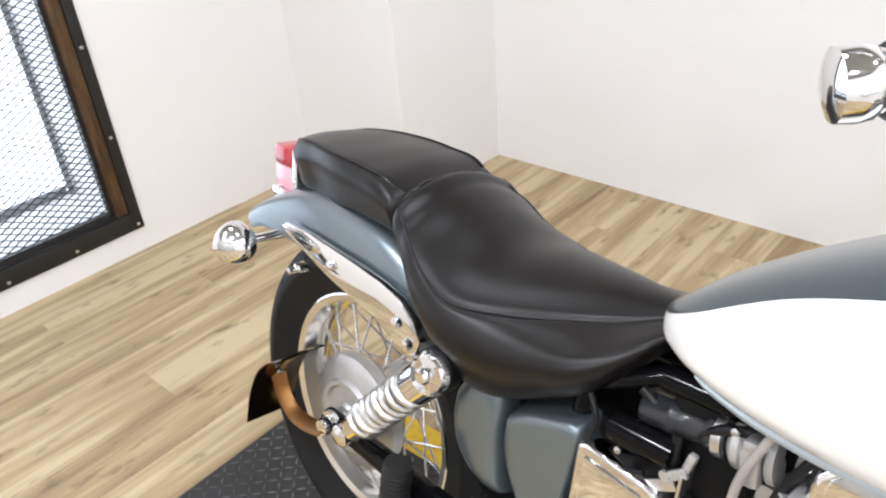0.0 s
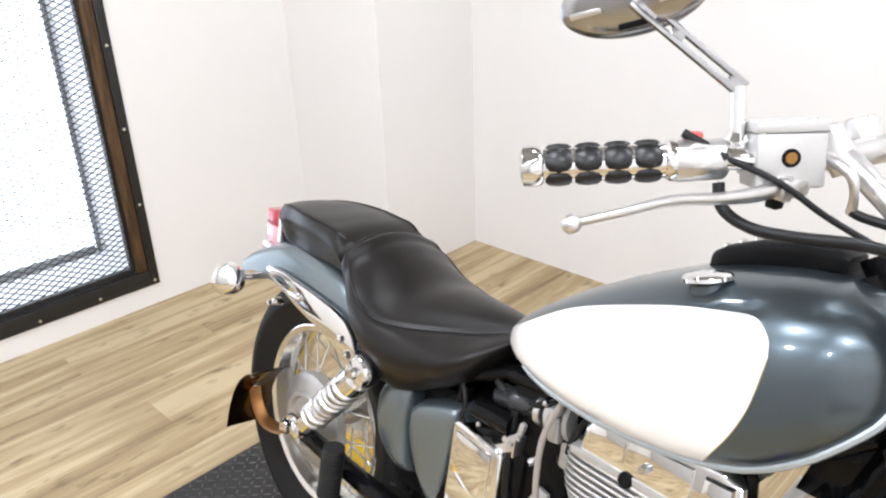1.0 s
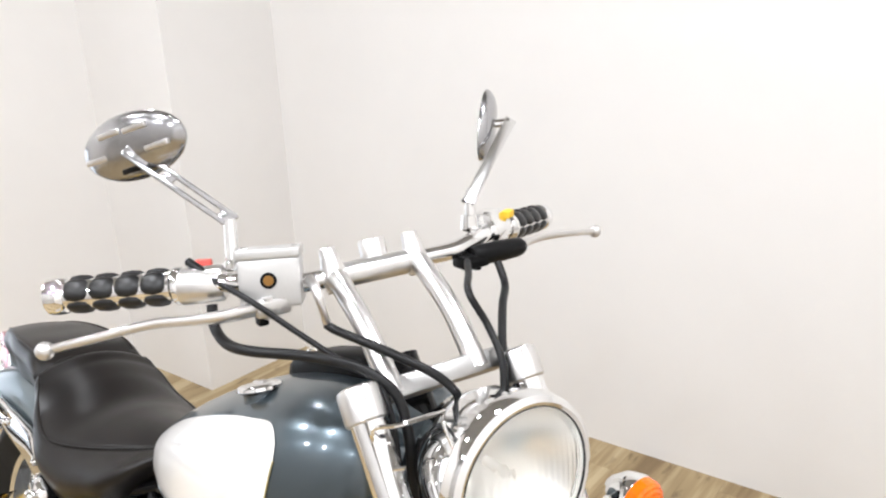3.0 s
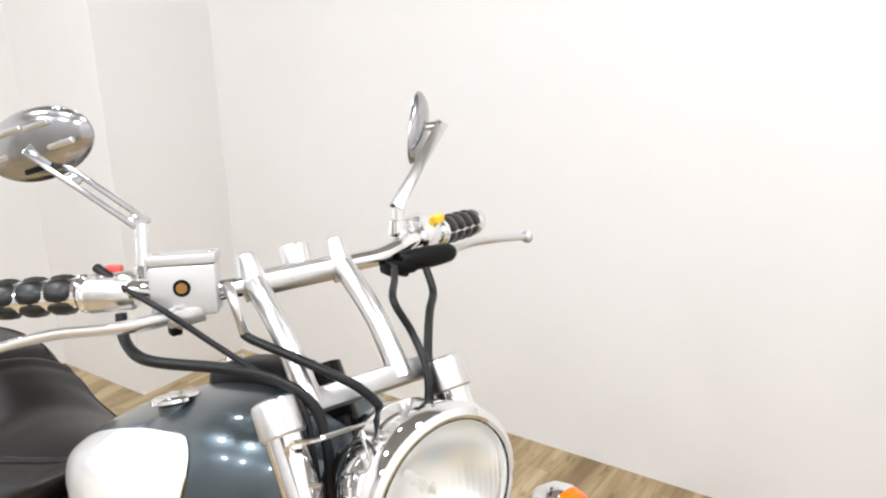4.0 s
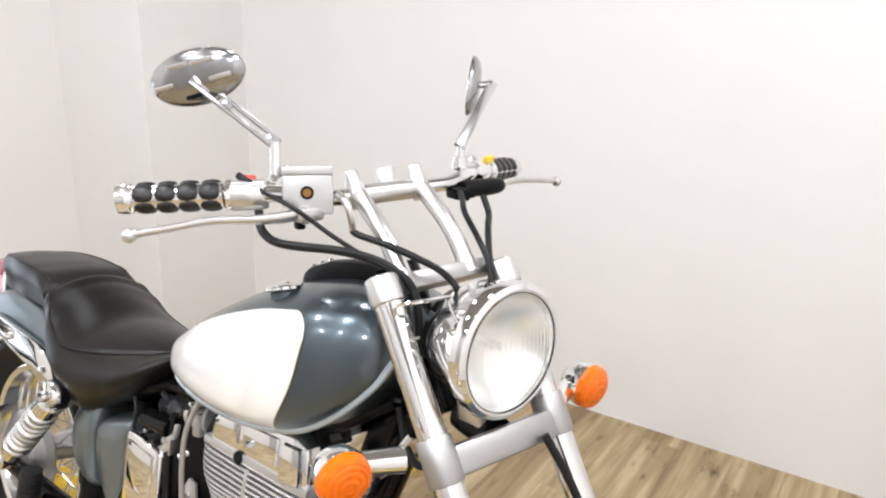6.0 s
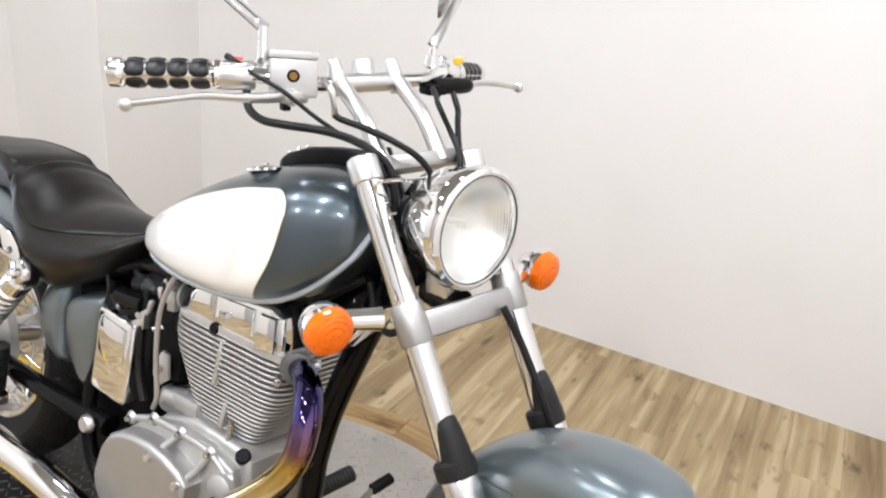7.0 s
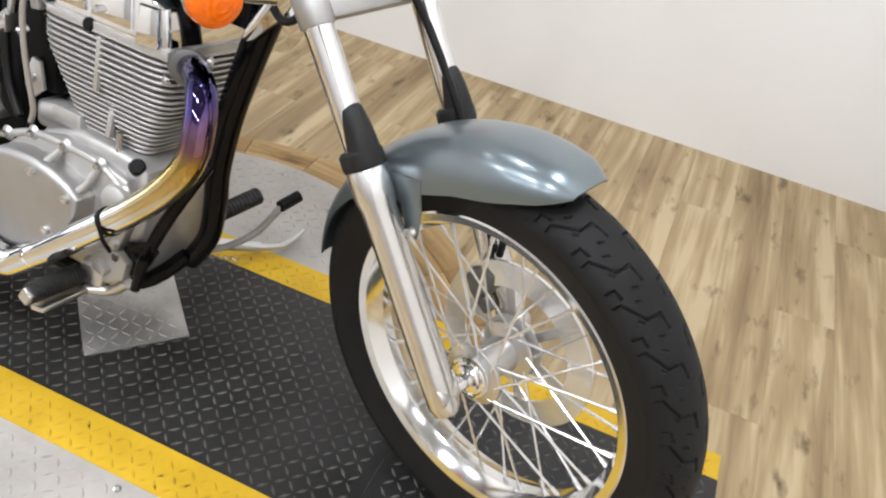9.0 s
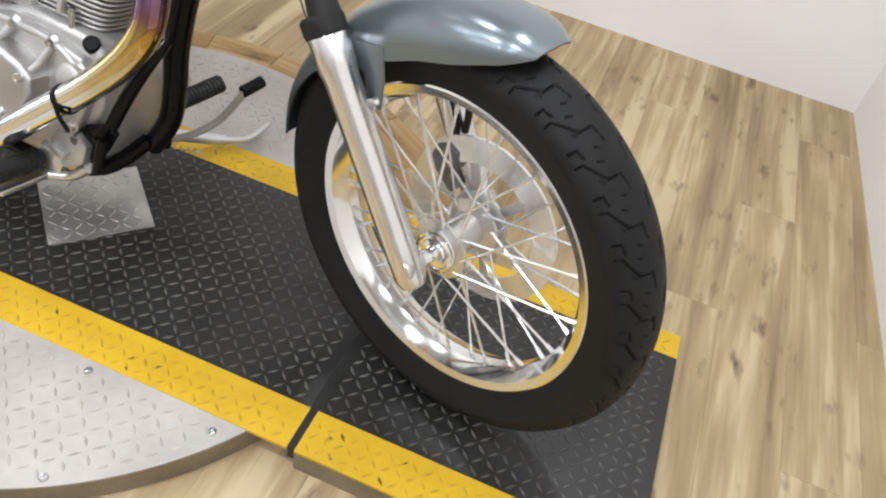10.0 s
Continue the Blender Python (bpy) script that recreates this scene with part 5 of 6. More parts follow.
# -- side covers and air cleaner --
for side in (-1, 1):
    cover = part("side_cover", pillow([(0.338, 0.508), (0.362, 0.530), (0.41, 0.549), (0.440, 0.556), (0.453, 0.548), (0.450, 0.50), (0.443, 0.43), (0.436, 0.372), (0.424, 0.352), (0.404, 0.358), (0.374, 0.388), (0.349, 0.432), (0.338, 0.47)], side * 0.055, side * 0.106), PAINT, bike, "metallic blue-grey painted side cover", angle=70)
    part("side_fairing", pillow([(0.246, 0.50), (0.268, 0.537), (0.30, 0.548), (0.325, 0.546), (0.337, 0.51), (0.337, 0.46), (0.345, 0.40), (0.349, 0.375), (0.325, 0.366), (0.288, 0.38), (0.258, 0.41), (0.244, 0.455)], side * 0.06, side * 0.108, 0.55, 0.3), PAINT, bike, "metallic blue-grey rear side cover", angle=70)
box_c = part("air_cleaner_cover", slab([(0.452, 0.536), (0.462, 0.542), (0.548, 0.534), (0.558, 0.525), (0.557, 0.380), (0.548, 0.368), (0.456, 0.371), (0.449, 0.380)], -0.105, -0.055, "y", 0.006, 3), CHROME, bike, "chrome box-shaped side cover")
part("panel", slab([(0.466, 0.527), (0.540, 0.520), (0.540, 0.452), (0.520, 0.438), (0.490, 0.440), (0.466, 0.458)], -0.1085, -0.1045, "y", 0.0012), CHROME, box_c)
part("battery_box", block((0.26, 0.13, 0.24), (0.40, 0, 0.44), 0.02), BLACK, bike, "black plastic battery box")
# added black block, stands in for the deep shade ahead of the rear wheel
part("dark_fill", join(block((0.21, 0.12, 0.20), (0.465, 0.0, 0.29), 0.02), block((0.05, 0.15, 0.10), (0.545, 0.0, 0.25), 0.015)), BLACK, bike, "added black block that darkens the space ahead of the rear wheel")
part("air_box", join(block((0.13, 0.15, 0.20), (0.595, 0, 0.545), 0.02), block((0.05, 0.17, 0.16), (0.562, 0, 0.46), 0.01)), BLACK, bike, "black plastic air box")
part("carburettor", join(turned([(0, -0.05), (0.026, -0.05), (0.03, -0.04), (0.03, 0.02), (0.036, 0.024), (0.036, 0.05), (0, 0.052)], 24, (0.655, -0.02, 0.575), (1, 0, 0)), block((0.05, 0.07, 0.05), (0.65, -0.02, 0.54), 0.008), turned([(0, 0), (0.03, 0), (0.032, 0.012), (0.024, 0.03), (0, 0.034)], 24, (0.65, -0.02, 0.60), (0, 0, 1)), rod((0.65, -0.06, 0.57), (0.65, -0.075, 0.57), 0.02, 18)), CAST, bike, "cast aluminium carburettor")
part("intake_boot", turned([(0.032, -0.03), (0.036, -0.028), (0.036, 0.02), (0.03, 0.03)], 24, (0.70, -0.01, 0.59), (1, 0, 0)), BLACK, bike)
duct = part("intake_duct", moved(turned([(0.0, 0.0), (0.017, 0.0), (0.019, 0.004), (0.019, 0.030), (0.0205, 0.033), (0.0205, 0.040), (0.019, 0.043), (0.019, 0.075), (0.021, 0.078), (0.021, 0.098), (0.0, 0.100)], 32, axis=(1, 0, 0)), Matrix.Translation((0.505, -0.064, 0.598)) @ pose(0, 0, 0, 0, -9, 0)), GREY_PLASTIC, bike, "dull grey rubber intake duct")
part("duct_clamp", moved(turned([(0.0205, -0.005), (0.0232, -0.005), (0.0232, 0.005), (0.0205, 0.005)], 32, axis=(1, 0, 0), ring=True), Matrix.Translation((0.594, -0.064, 0.612)) @ pose(0, 0, 0, 0, -9, 0)), SATIN, duct, "steel hose clamp")
part("carburettor_bell", moved(join(turned([(0.0, -0.004), (0.020, -0.004), (0.027, 0.002), (0.028, 0.010), (0.024, 0.014), (0.022, 0.034), (0.030, 0.038), (0.030, 0.046), (0.0, 0.048)], 32, axis=(1, 0, 0)), block((0.020, 0.016, 0.040), (0.024, -0.024, -0.008), 0.004), block((0.016, 0.022, 0.012), (0.028, -0.028, 0.020), 0.003)), Matrix.Translation((0.608, -0.062, 0.614)) @ pose(0, 0, 0, 0, -9, 0)), CAST, bike, "cast aluminium carburettor mouth")
part("coil_bracket", join(block((0.030, 0.006, 0.012), (0.566, -0.094, 0.560), 0.002, (0, -40, 0)), block((0.010, 0.010, 0.026), (0.576, -0.088, 0.578), 0.003, (0, 12, 0)), rod((0.557, -0.10, 0.556), (0.557, -0.085, 0.556), 0.006, 12)), CAST, bike, "cast aluminium ignition coil bracket")
part("relay_cover", join(slab([(0.470, 0.535), (0.565, 0.572), (0.562, 0.54), (0.50, 0.515)], -0.092, -0.04, "y", 0.004)), BLACK, bike, "black plastic relay cover")
part("intake_clamp", turned([(0.036, -0.007), (0.039, -0.007), (0.039, 0.007), (0.036, 0.007)], 28, (0.682, -0.012, 0.588), (1, 0, 0.1), ring=True), SATIN, bike, "steel hose clamp on the intake")
part("clamp_bolt", rod((0.682, -0.055, 0.60), (0.682, -0.058, 0.565), 0.004, 8), ZINC, bike)
part("cable_bracket", join(block((0.04, 0.004, 0.014), (0.552, -0.094, 0.538), 0.0015, (0, -32, 0)), block((0.004, 0.03, 0.03), (0.575, -0.085, 0.55), 0.001)), SATIN, bike, "small bent aluminium bracket")
hose("wiring_loom", [(0.452, -0.095, 0.60), (0.468, -0.10, 0.575), (0.463, -0.098, 0.545), (0.49, -0.098, 0.53), (0.535, -0.10, 0.545)], 0.0035, CABLE, False, "thin black wiring loom")
for x, y, z in ((0.500, -0.098, 0.553), (0.612, -0.090, 0.640)):
    part("fixing_screw", turned([(0.0, 0.004), (0.004, 0.003), (0.005, 0.0)], 10, (x, y, z), (0, -1, 0.2)), ZINC, bike)
part("idle_screw", rod((0.618, -0.09, 0.555), (0.610, -0.105, 0.548), 0.006, 10), ZINC, bike, "knurled steel idle screw")
part("link_plate", slab([(0.604, 0.475), (0.622, 0.508), (0.640, 0.505), (0.648, 0.46), (0.625, 0.44), (0.605, 0.455)], -0.088, -0.080, "y", 0.002), CAST, bike, "cast aluminium engine mounting plate")
part("mount_bolt", turned([(0, 0.007), (0.007, 0.007), (0.009, 0.0)], 6, (0.626, -0.088, 0.475), (0, -1, 0)), ZINC, bike)
part("ignition_coil", join(rod((0.484, -0.086, 0.570), (0.558, -0.086, 0.574), 0.0175, 24), rod((0.478, -0.086, 0.5697), (0.484, -0.086, 0.570), 0.009, 16)), GLOSS_BLACK, bike, "black cylindrical ignition coil")
hose("breather_hose", [(0.655, -0.10, 0.680), (0.634, -0.11, 0.612), (0.633, -0.112, 0.55), (0.642, -0.112, 0.49), (0.652, -0.11, 0.435), (0.640, -0.105, 0.405)], 0.0048, HOSE, False, "grey rubber breather hose")
hose("fuel_hose", [(0.69, -0.085, 0.665), (0.67, -0.09, 0.62), (0.66, -0.085, 0.585)], 0.005, CABLE, False, "black fuel hose")
hose("wiring_loom", [(0.50, -0.07, 0.62), (0.56, -0.075, 0.60), (0.60, -0.08, 0.63), (0.65, -0.07, 0.645)], 0.006, CABLE, False, "black taped wiring loom")
hose("wiring_loom", [(0.555, -0.082, 0.60), (0.56, -0.088, 0.52), (0.57, -0.09, 0.45), (0.60, -0.095, 0.40)], 0.007, CABLE, False, "black taped wiring loom")

# -- frame --
chassis = part("chassis", join(
    tube([(1.0, 0, 0.86), (0.97, 0, 0.80), (0.85, 0, 0.69), (0.62, 0, 0.655), (0.45, 0, 0.63), (0.25, 0, 0.60)], 0.022, 14, 4)), GLOSS_BLACK, bike, "black enamelled tubular steel chassis")
part("head_tube", rod((0.945, 0, 0.93), (1.065, 0, 0.765), 0.034, 20), GLOSS_BLACK, chassis)
part("down_tube", tube([(1.030, 0, 0.77), (1.005, 0, 0.69), (0.962, 0, 0.53), (0.948, 0, 0.42), (0.950, 0, 0.35), (0.944, 0, 0.285), (0.91, 0, 0.22)], [0.026, 0.025, 0.023, 0.021, 0.020, 0.0195, 0.0185], 16, 5), GLOSS_BLACK, chassis)
for side in (-1, 1):
    part("cradle_tube", tube([(0.912, side * 0.012, 0.235), (0.86, side * 0.06, 0.175), (0.75, side * 0.085, 0.155), (0.55, side * 0.09, 0.165), (0.45, side * 0.09, 0.24), (0.43, side * 0.085, 0.40), (0.43, side * 0.06, 0.58)], 0.0145, 12, 5), GLOSS_BLACK, chassis)
    part("seat_rail", tube([(0.52, side * 0.05, 0.64), (0.44, side * 0.085, 0.61), (0.30, side * 0.10, 0.575), (0.15, side * 0.098, 0.555), (0.0, side * 0.097, 0.575)], 0.012, 12, 4), GLOSS_BLACK, chassis)
    part("under_tank_rail", tube([(1.0, side * 0.03, 0.77), (0.88, side * 0.055, 0.69), (0.70, side * 0.06, 0.655), (0.52, side * 0.06, 0.64)], 0.014, 12, 4), GLOSS_BLACK, chassis)
    part("swing_arm", tube([(0.50, side * 0.085, 0.30), (0.35, side * 0.10, 0.30), (0.15, side * 0.105, 0.303), (-0.02, side * 0.105, 0.303)], [0.022, 0.02, 0.019, 0.016], 14, 3), GLOSS_BLACK, chassis)
part("pivot_cap", turned([(0.0, 0.012), (0.014, 0.012), (0.019, 0.006), (0.02, 0.0)], 24, (0.470, -0.112, 0.300), (0, -1, 0)), SATIN, chassis)
part("gusset", slab([(0.99, 0.80), (1.035, 0.77), (0.99, 0.66), (0.93, 0.66), (0.95, 0.74)], -0.012, 0.012, "y", 0.003), GLOSS_BLACK, chassis)
part("horn_bracket", join(block((0.012, 0.05, 0.09), (1.03, -0.03, 0.70), 0.003, (0, 30, 0)), turned([(0, -0.012), (0.03, -0.012), (0.034, 0), (0.03, 0.012), (0, 0.014)], 28, (1.0, 0.05, 0.66), (0.8, -0.2, -0.2))), CHROME, bike, "chrome horn and bracket")
part("rear_link_guard", slab([(0.05, 0.36), (0.30, 0.42), (0.42, 0.42), (0.44, 0.28), (0.30, 0.26), (0.05, 0.28)], 0.108, 0.118, "y", 0.003), BLACK, bike, "black drive belt guard")

# -- engine --
engine = part("engine", join(
    slab([(0.60, 0.215), (0.64, 0.17), (0.81, 0.17), (0.872, 0.205), (0.895, 0.32), (0.885, 0.405), (0.86, 0.42), (0.74, 0.425), (0.66, 0.40), (0.595, 0.335)], -0.098, 0.105, "y", 0.012, 3),
    block((0.10, 0.10, 0.05), (0.655, -0.02, 0.405), 0.012)), CAST, bike, "air-cooled single-cylinder aluminium engine")
N = 19
for k in range(N):
    t = k / (N - 1)
    z = 0.425 + 0.176 * t
    lo_x, hi_x = 0.706 - 0.05 * min(1, t * 1.3), 0.868 + 0.056 * min(1, t * 1.7)
    cx_, hx = (lo_x + hi_x) / 2, (hi_x - lo_x) / 2
    hy = 0.078 + 0.03 * min(1, t * 1.5)
    fin_shape = slab([(cx_ + hx * power(math.cos(a), 0.28), hy * power(math.sin(a), 0.28)) for a in [2 * math.pi * i / 28 for i in range(28)]], z, z + 0.0042, "z", 0.001, 1)
    part("cooling_fin", fin_shape, CAST, engine, "", pose(0, 0, 0))
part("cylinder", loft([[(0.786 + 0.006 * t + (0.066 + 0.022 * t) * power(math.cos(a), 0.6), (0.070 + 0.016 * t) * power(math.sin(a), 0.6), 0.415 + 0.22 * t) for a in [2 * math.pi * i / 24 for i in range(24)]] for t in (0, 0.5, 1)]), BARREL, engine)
part("fin_rib", block((0.010, 0.012, 0.088), (0.786, -0.1025, 0.555), 0.003, (0, 4, 0)), CAST, engine)
part("fin_rib", block((0.011, 0.012, 0.060), (0.800, -0.086, 0.465), 0.003, (-10, 0, 0)), CAST, engine)
part("cylinder_bolt", rod((0.82, -0.088, 0.415), (0.82, -0.088, 0.45), 0.006, 10), ZINC, engine)
head = part("head_cover", join(slab([(0.684, 0.608), (0.690, 0.650), (0.715, 0.676), (0.88, 0.688), (0.910, 0.676), (0.918, 0.620), (0.912, 0.608)], -0.104, 0.104, "y", 0.010, 3)), CHROME, engine, "chrome rocker cover")
part("head_cover_cap", join(slab([(0.862, 0.612), (0.866, 0.672), (0.902, 0.674), (0.908, 0.616)], -0.113, -0.09, "y", 0.006)), CHROME, head)
# flat black disc for a recess in the head, the shade put into its colour
part("head_recess_disc", turned([(0.0, 0.004), (0.008, 0.004), (0.0105, 0.002), (0.011, 0.0)], 18, (0.766, -0.106, 0.609), (0, -1, 0.2)), BLACK, engine)
for outline in ([(0.700, 0.627), (0.704, 0.652), (0.716, 0.664), (0.757, 0.666), (0.757, 0.627)], [(0.772, 0.627), (0.772, 0.667), (0.850, 0.672), (0.852, 0.627)]):
    part("cover_panel", slab(outline, -0.1085, -0.1035, "y", 0.0022), CHROME, head)
part("head_flange", slab([(0.676, 0.602), (0.676, 0.615), (0.922, 0.618), (0.922, 0.602)], -0.107, 0.107, "y", 0.003), CAST, head)
part("cover_nut", turned([(0.0, 0.008), (0.006, 0.008), (0.007, 0.0)], 6, (0.790, -0.1085, 0.640), (0, -1, 0)), ZINC, head)
part("spark_lead", tube([(0.77, 0.0, 0.70), (0.75, -0.07, 0.685), (0.735, -0.10, 0.66)], 0.005, 8, 4), CABLE, engine)
clutch = part("clutch_cover", slab([(0.562, 0.268), (0.572, 0.315), (0.592, 0.347), (0.62, 0.364), (0.655, 0.373), (0.70, 0.376), (0.742, 0.371), (0.782, 0.359), (0.803, 0.340), (0.802, 0.312), (0.785, 0.272), (0.755, 0.236), (0.70, 0.202), (0.645, 0.186), (0.595, 0.195), (0.57, 0.225), (0.56, 0.25)], -0.158, -0.09, "y", 0.012, 4), MATT, engine, "brushed aluminium clutch cover")
part("cover_flange", slab([(0.575, 0.33), (0.63, 0.385), (0.71, 0.408), (0.80, 0.408), (0.868, 0.39), (0.885, 0.34), (0.86, 0.27), (0.80, 0.215), (0.66, 0.175), (0.59, 0.185)], -0.118, -0.09, "y", 0.008, 3), CAST, engine, "cast aluminium crankcase cover")
part("brake_link", tube([(0.985, -0.07, 0.455), (0.968, -0.10, 0.402), (0.932, -0.102, 0.330), (0.889, -0.102, 0.230)], [0.010, 0.011, 0.0115, 0.0105], 12, 4), GLOSS_BLACK, bike, "black enamelled rear brake link")
part("oil_filter_cover", turned([(0.0, 0.016), (0.02, 0.016), (0.028, 0.01), (0.03, 0.0)], 28, (0.855, -0.118, 0.352), (0, -1, 0)), CAST, engine)
boss = link_mesh("bolt_boss", turned([(0.0, 0.005), (0.0075, 0.005), (0.0092, 0.003), (0.0135, -0.002)], 18, axis=(0, -1, 0)), MATT)
for x, z in ((0.863, 0.370), (0.812, 0.398), (0.735, 0.401), (0.662, 0.396), (0.60, 0.372)):
    part("bolt_boss", boss, CAST, engine, m=Matrix.Translation((x, -0.118, z)))
    part("cover_bolt", link_mesh("cover_bolt", turned([(0.0, 0.003), (0.0025, 0.003), (0.003, 0.005), (0.0052, 0.005), (0.0058, 0.0)], 12, axis=(0, -1, 0)), ZINC), ZINC, engine, m=Matrix.Translation((x, -0.124, z)))
for pts in ([(0.60, -0.114, 0.370), (0.662, -0.116, 0.396), (0.735, -0.116, 0.401), (0.812, -0.116, 0.398), (0.863, -0.116, 0.370)], [(0.812, -0.116, 0.398), (0.800, -0.130, 0.365), (0.783, -0.146, 0.338)], [(0.735, -0.116, 0.401), (0.722, -0.130, 0.380), (0.708, -0.146, 0.358)]):
    part("cover_ridge", tube(pts, 0.0065, 10, 4), CAST, engine)
screw_m = link_mesh("cover_bolt", join(turned([(0.0, 0.006), (0.003, 0.006), (0.0035, 0.009), (0.0068, 0.009), (0.0075, 0.007), (0.0075, 0.0)], 14, axis=(0, -1, 0)), turned([(0.0105, -0.001), (0.0105, 0.001), (0, 0.001)], 14, axis=(0, -1, 0))), SATIN)
for x, y, z in ((0.876, -0.118, 0.335), (0.852, -0.118, 0.27), (0.708, -0.156, 0.356), (0.785, -0.156, 0.338), (0.742, -0.156, 0.262)):
    part("cover_bolt", screw_m, SATIN, engine, m=Matrix.Translation((x, y, z)))
for x, z in ((0.66, 0.432), (0.70, 0.436), (0.745, 0.43)):
    part("case_bolt", rod((x, -0.04, z - 0.02), (x, -0.04, z + 0.012), 0.008, 6), SATIN, engine)
part("starter_cover", join(block((0.07, 0.09, 0.035), (0.70, -0.045, 0.43), 0.01), rod((0.64, -0.07, 0.42), (0.69, -0.07, 0.43), 0.02, 16)), CAST, engine)
# black disc in place of a hole, its darkness put into the colour
part("case_hole_disc", turned([(0.0, 0.003), (0.011, 0.003), (0.0135, 0.001), (0.0135, -0.01)], 20, (0.867, -0.096, 0.412), (0.35, -0.6, 0.72)), BLACK, engine, "black disc that stands in for a dark crankcase hole")
part("left_cover", slab([(0.60, 0.28), (0.64, 0.36), (0.74, 0.39), (0.85, 0.37), (0.88, 0.29), (0.82, 0.20), (0.68, 0.18), (0.61, 0.21)], 0.10, 0.14, "y", 0.014, 3), CAST, engine, "cast aluminium generator cover")

# -- exhaust --
exhaust = part("exhaust", tube([(0.935, -0.075, 0.598), (0.975, -0.105, 0.604), (1.015, -0.138, 0.594), (1.036, -0.160, 0.560), (1.034, -0.170, 0.508), (1.000, -0.174, 0.452), (0.94, -0.175, 0.390), (0.85, -0.175, 0.312), (0.76, -0.176, 0.235), (0.70, -0.178, 0.192)],
                               [0.021, 0.0215, 0.022, 0.022, 0.022, 0.022, 0.022, 0.0225, 0.0225, 0.0225], 24, 7), PIPE, bike, "heat-blued chrome exhaust header")
part("port_flange", turned([(0.0, 0.0), (0.027, 0.0), (0.0285, 0.004), (0.027, 0.009), (0.0235, 0.011), (0, 0.011)], 28, (0.938, -0.082, 0.60), (0.62, -0.78, 0.0)), DARK_CAST, exhaust, "cast aluminium exhaust port flange")
for q in ((0.968, -0.072, 0.618), (0.922, -0.105, 0.58)):
    part("flange_nut", turned([(0, 0), (0.0065, 0), (0.0065, 0.016), (0.004, 0.017), (0.004, 0.024), (0, 0.024)], 6, q, (0.62, -0.78, 0)), ZINC, exhaust)
part("silencer", tube([(0.735, -0.176, 0.218), (0.70, -0.177, 0.190), (0.675, -0.179, 0.176), (0.64, -0.181, 0.176), (0.60, -0.184, 0.184), (0.45, -0.19, 0.205), (0.32, -0.192, 0.205), (0.22, -0.193, 0.205)], [0.0245, 0.025, 0.026, 0.0265, 0.028, 0.030, 0.031, 0.030], 28, 5), CHROME, exhaust, "chrome slash-cut silencer")
part("clamp", join(tube([(0.9020, -0.1755, 0.3570), (0.8985, -0.1755, 0.3540), (0.8955, -0.1755, 0.3513)], 0.0236, 24, 1), tube([(0.902, -0.199, 0.352), (0.911, -0.20, 0.336), (0.915, -0.192, 0.318), (0.905, -0.18, 0.305)], 0.0035, 8, 3)), BLACK, exhaust)

# -- foot controls --
pegR = part("footpeg", ribbed((0.789, -0.134, 0.189), (0.787, -0.226, 0.187), 0.0178, 13, 0.0016), PEG_RUBBER, bike, "black ribbed rubber rider's footpeg")
part("peg_bracket", block((0.05, 0.05, 0.045), (0.804, -0.105, 0.194), 0.008, (10, 20, 15)), SATIN, pegR, "satin aluminium peg hinge")
part("hinge_arm", block((0.035, 0.02, 0.06), (0.824, -0.085, 0.19), 0.006), SATIN, pegR)
part("hinge_pin", turned([(0, -0.03), (0.009, -0.03), (0.009, 0.03), (0, 0.03)], 14, (0.809, -0.107, 0.199), (0, 0, 1)), ZINC, pegR)
part("peg_tip", block((0.022, 0.012, 0.026), (0.786, -0.231, 0.184), 0.004, (0, 30, 0)), SATIN, pegR)
pedal = part("brake_pedal", block((0.030, 0.095, 0.010), (0.797, -0.175, 0.160), 0.003, (0, -14, 0)), SATIN, bike, "satin aluminium rear brake pedal")
part("pedal_arm", tube([(0.80, -0.13, 0.161), (0.84, -0.11, 0.168), (0.875, -0.108, 0.20)], [0.009, 0.009, 0.010], 12, 4), SATIN, pedal)
link = part("pedal_bracket", join(slab([(0.80, 0.215), (0.818, 0.248), (0.862, 0.260), (0.884, 0.246), (0.876, 0.210), (0.842, 0.188), (0.812, 0.190)], -0.124, -0.100, "y", 0.005), block((0.03, 0.02, 0.018), (0.836, -0.128, 0.222), 0.004, (0, 20, 0))), CAST, bike, "cast aluminium footrest and pedal bracket")
part("frame_lug", slab([(0.845, 0.235), (0.870, 0.278), (0.915, 0.298), (0.932, 0.285), (0.910, 0.240), (0.880, 0.215)], -0.110, -0.100, "y", 0.003), GLOSS_BLACK, link)
part("pedal_lever", tube([(0.918, -0.122, 0.275), (0.914, -0.124, 0.245), (0.906, -0.124, 0.21)], [0.009, 0.009, 0.008], 12, 3), GLOSS_BLACK, link)
part("pivot_bolt", turned([(0, 0.008), (0.008, 0.008), (0.010, 0.0)], 6, (0.86, -0.118, 0.25), (0, -1, 0)), ZINC, link)
pegL = part("footpeg", ribbed((0.845, 0.128, 0.237), (0.879, 0.222, 0.270), 0.0178, 13, 0.0016), PEG_RUBBER, bike, "black ribbed rubber rider's footpeg")
part("peg_bracket", join(rod((0.835, 0.07, 0.215), (0.844, 0.122, 0.235), 0.016, 14), turned([(0.018, -0.004), (0.021, -0.004), (0.021, 0.004), (0.018, 0.004)], 24, (0.844, 0.122, 0.235), (0.2, 0.9, 0.3), ring=True)), SATIN, pegL)
shifter = part("shift_lever", join(tube([(0.855, 0.115, 0.17), (0.89, 0.135, 0.19), (0.935, 0.15, 0.235), (0.972, 0.152, 0.295), (0.985, 0.15, 0.318)], 0.0072, 12, 5)), DIECAST, bike, "satin aluminium gear shift lever")
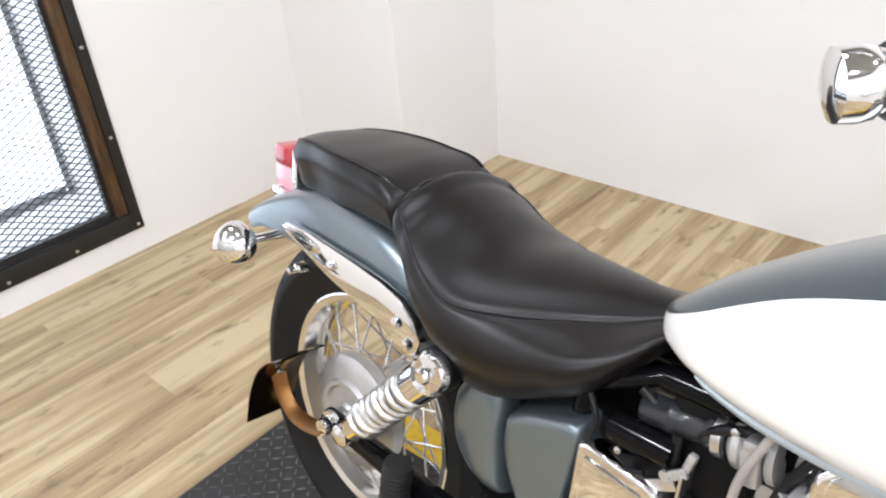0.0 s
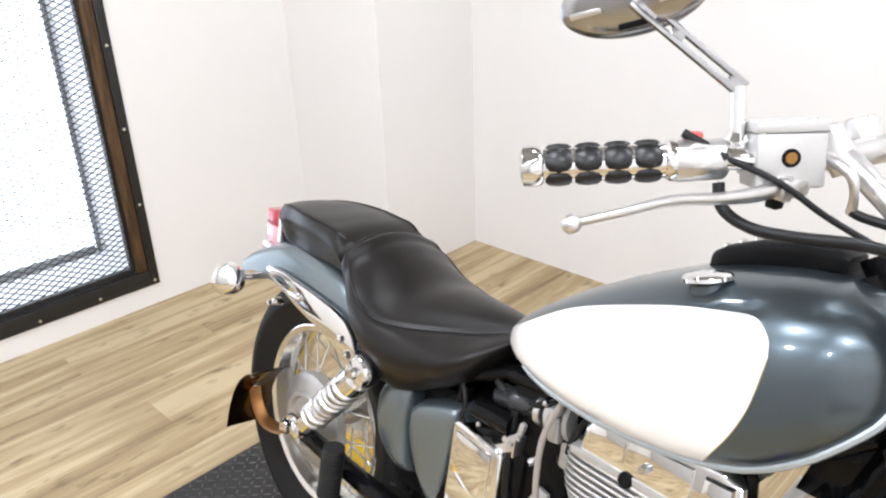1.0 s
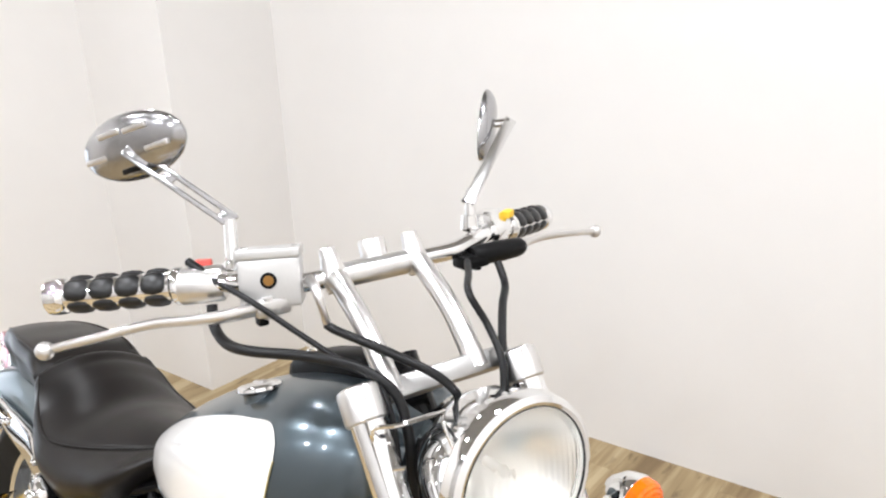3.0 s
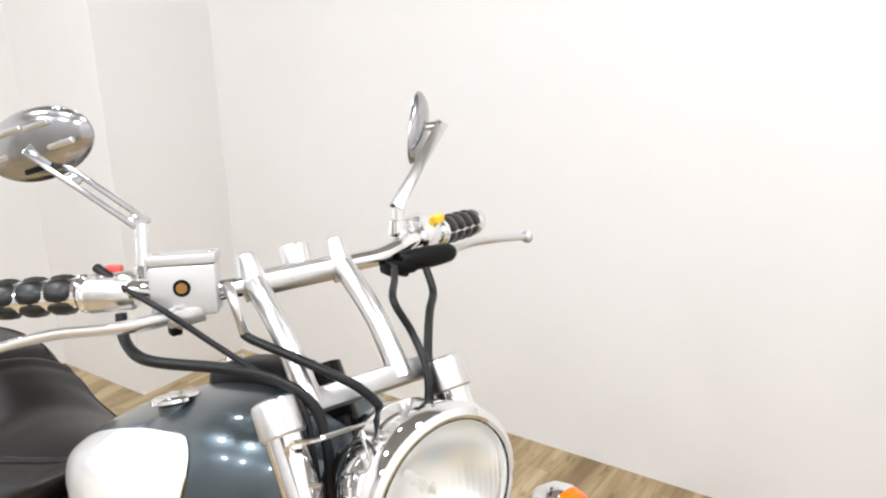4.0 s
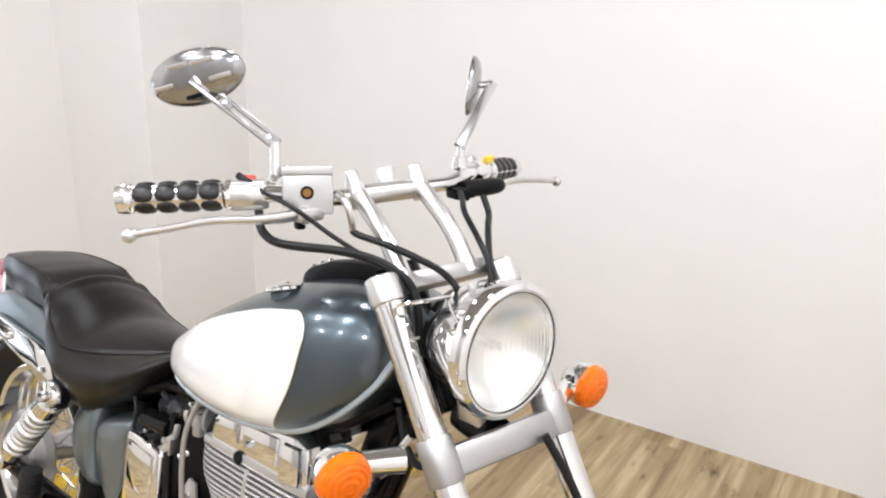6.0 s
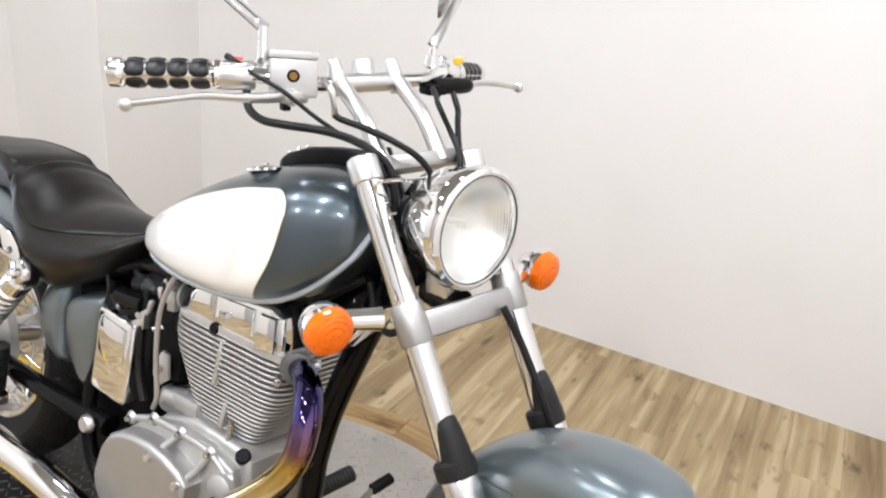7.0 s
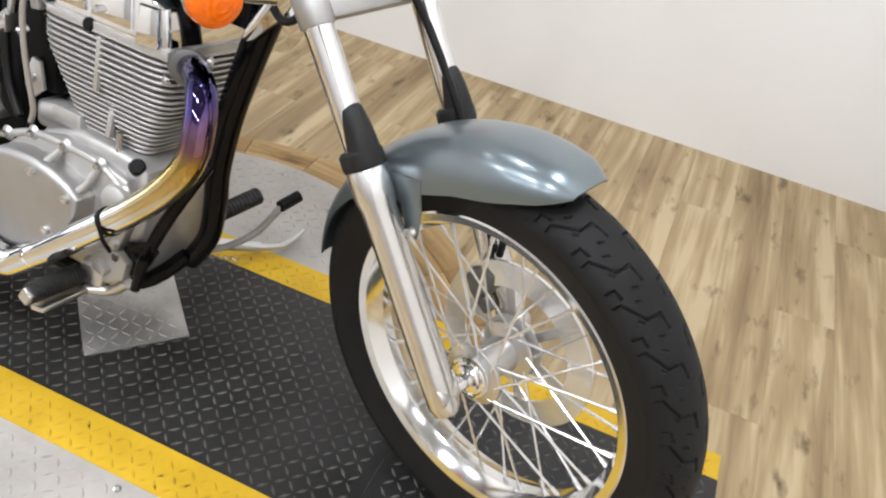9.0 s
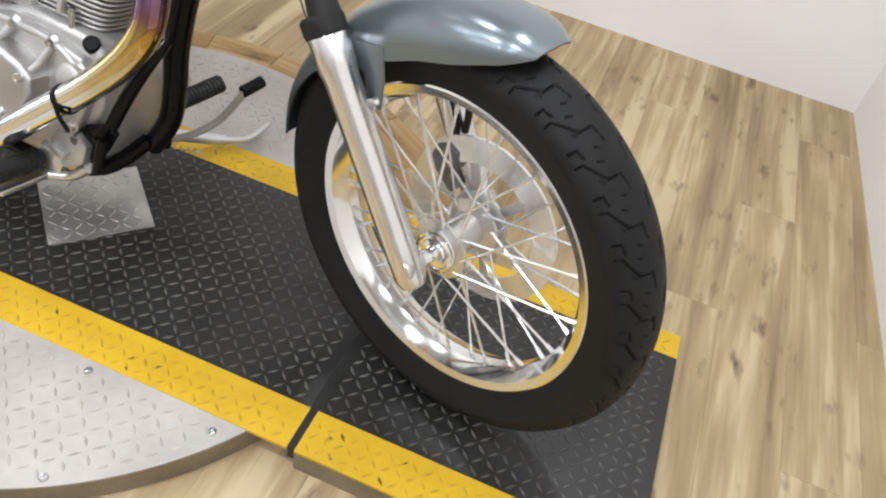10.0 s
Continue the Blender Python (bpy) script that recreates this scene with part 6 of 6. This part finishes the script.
part("toe_rubber", tube([(0.984, 0.143, 0.315), (0.989, 0.165, 0.322), (0.993, 0.185, 0.328)], 0.0115, 14, 1), BLACK, shifter, "black rubber toe peg")
part("bracket", rod((0.90, 0.05, 0.33), (0.86, 0.09, 0.17), 0.014, 12), GLOSS_BLACK, shifter)
stand = part("side_stand", join(tube([(0.70, 0.11, 0.15), (0.765, 0.21, 0.112), (0.835, 0.315, 0.090)], [0.015, 0.013, 0.012], 14, 3), tube([(0.825, 0.30, 0.092), (0.868, 0.352, 0.0945), (0.870, 0.425, 0.110)], [0.012, 0.011, 0.009], 12, 3, 0.7)), DIECAST, bike, "worn aluminium-painted side stand, folded out")
part("stand_spring", tube([(0.74 + 0.006 * math.cos(2.2 * k) + 0.004 * k, 0.125 + 0.003 * k, 0.11 + 0.006 * math.sin(2.2 * k)) for k in range(30)], 0.0014, 5, 1), STEEL, stand)

# ---- floor boards ----
def floor_boards():
    base = bpy.data.objects["floor"]
    wide, ln, row = 0.152, 1.22, 0
    meshes = {}
    x = LEFT - 0.02
    while x < 2.85:
        y = -3.0 + (row * 0.43) % ln - ln
        while y < BACK:
            a, b = max(y, -3.0), min(y + ln, BACK)
            if b - a > 0.02:
                key = round(b - a, 3)
                if key not in meshes:
                    meshes[key] = link_mesh("floor_board", block((wide - 0.0003, b - a - 0.0002, 0.008), (0, 0, 0), 0.0003, segments=1), OAK)
                part("floor_board", meshes[key], OAK, base, m=Matrix.Translation((x + wide / 2, (a + b) / 2, FLOOR - 0.004)))
            y += ln
        x += wide
        row += 1


floor_boards()


# honey-coloured curved boards against the far side of the turntable
def apron():
    ring = thing("turntable_apron", "honey-coloured curved wooden boards round the turntable", "floor trim")
    for k in range(9):
        mid, half = radians(24 + 15 * k), radians(7.42)
        turn_m = Matrix.Rotation(mid, 4, "Z")
        arc = [-half + 2 * half * i / 6 for i in range(7)]
        for r0, r1 in ((0.634, 0.700), (0.7012, 0.772)):
            pts = [(r0 * math.cos(a), r0 * math.sin(a)) for a in arc] + [(r1 * math.cos(a), r1 * math.sin(a)) for a in arc[::-1]]
            part("board", slab(pts, FLOOR + 0.0005, FLOOR + 0.012, "z", 0.0012), HONEY, ring, m=Matrix.Translation((CX, CY, 0)) @ turn_m)


apron()
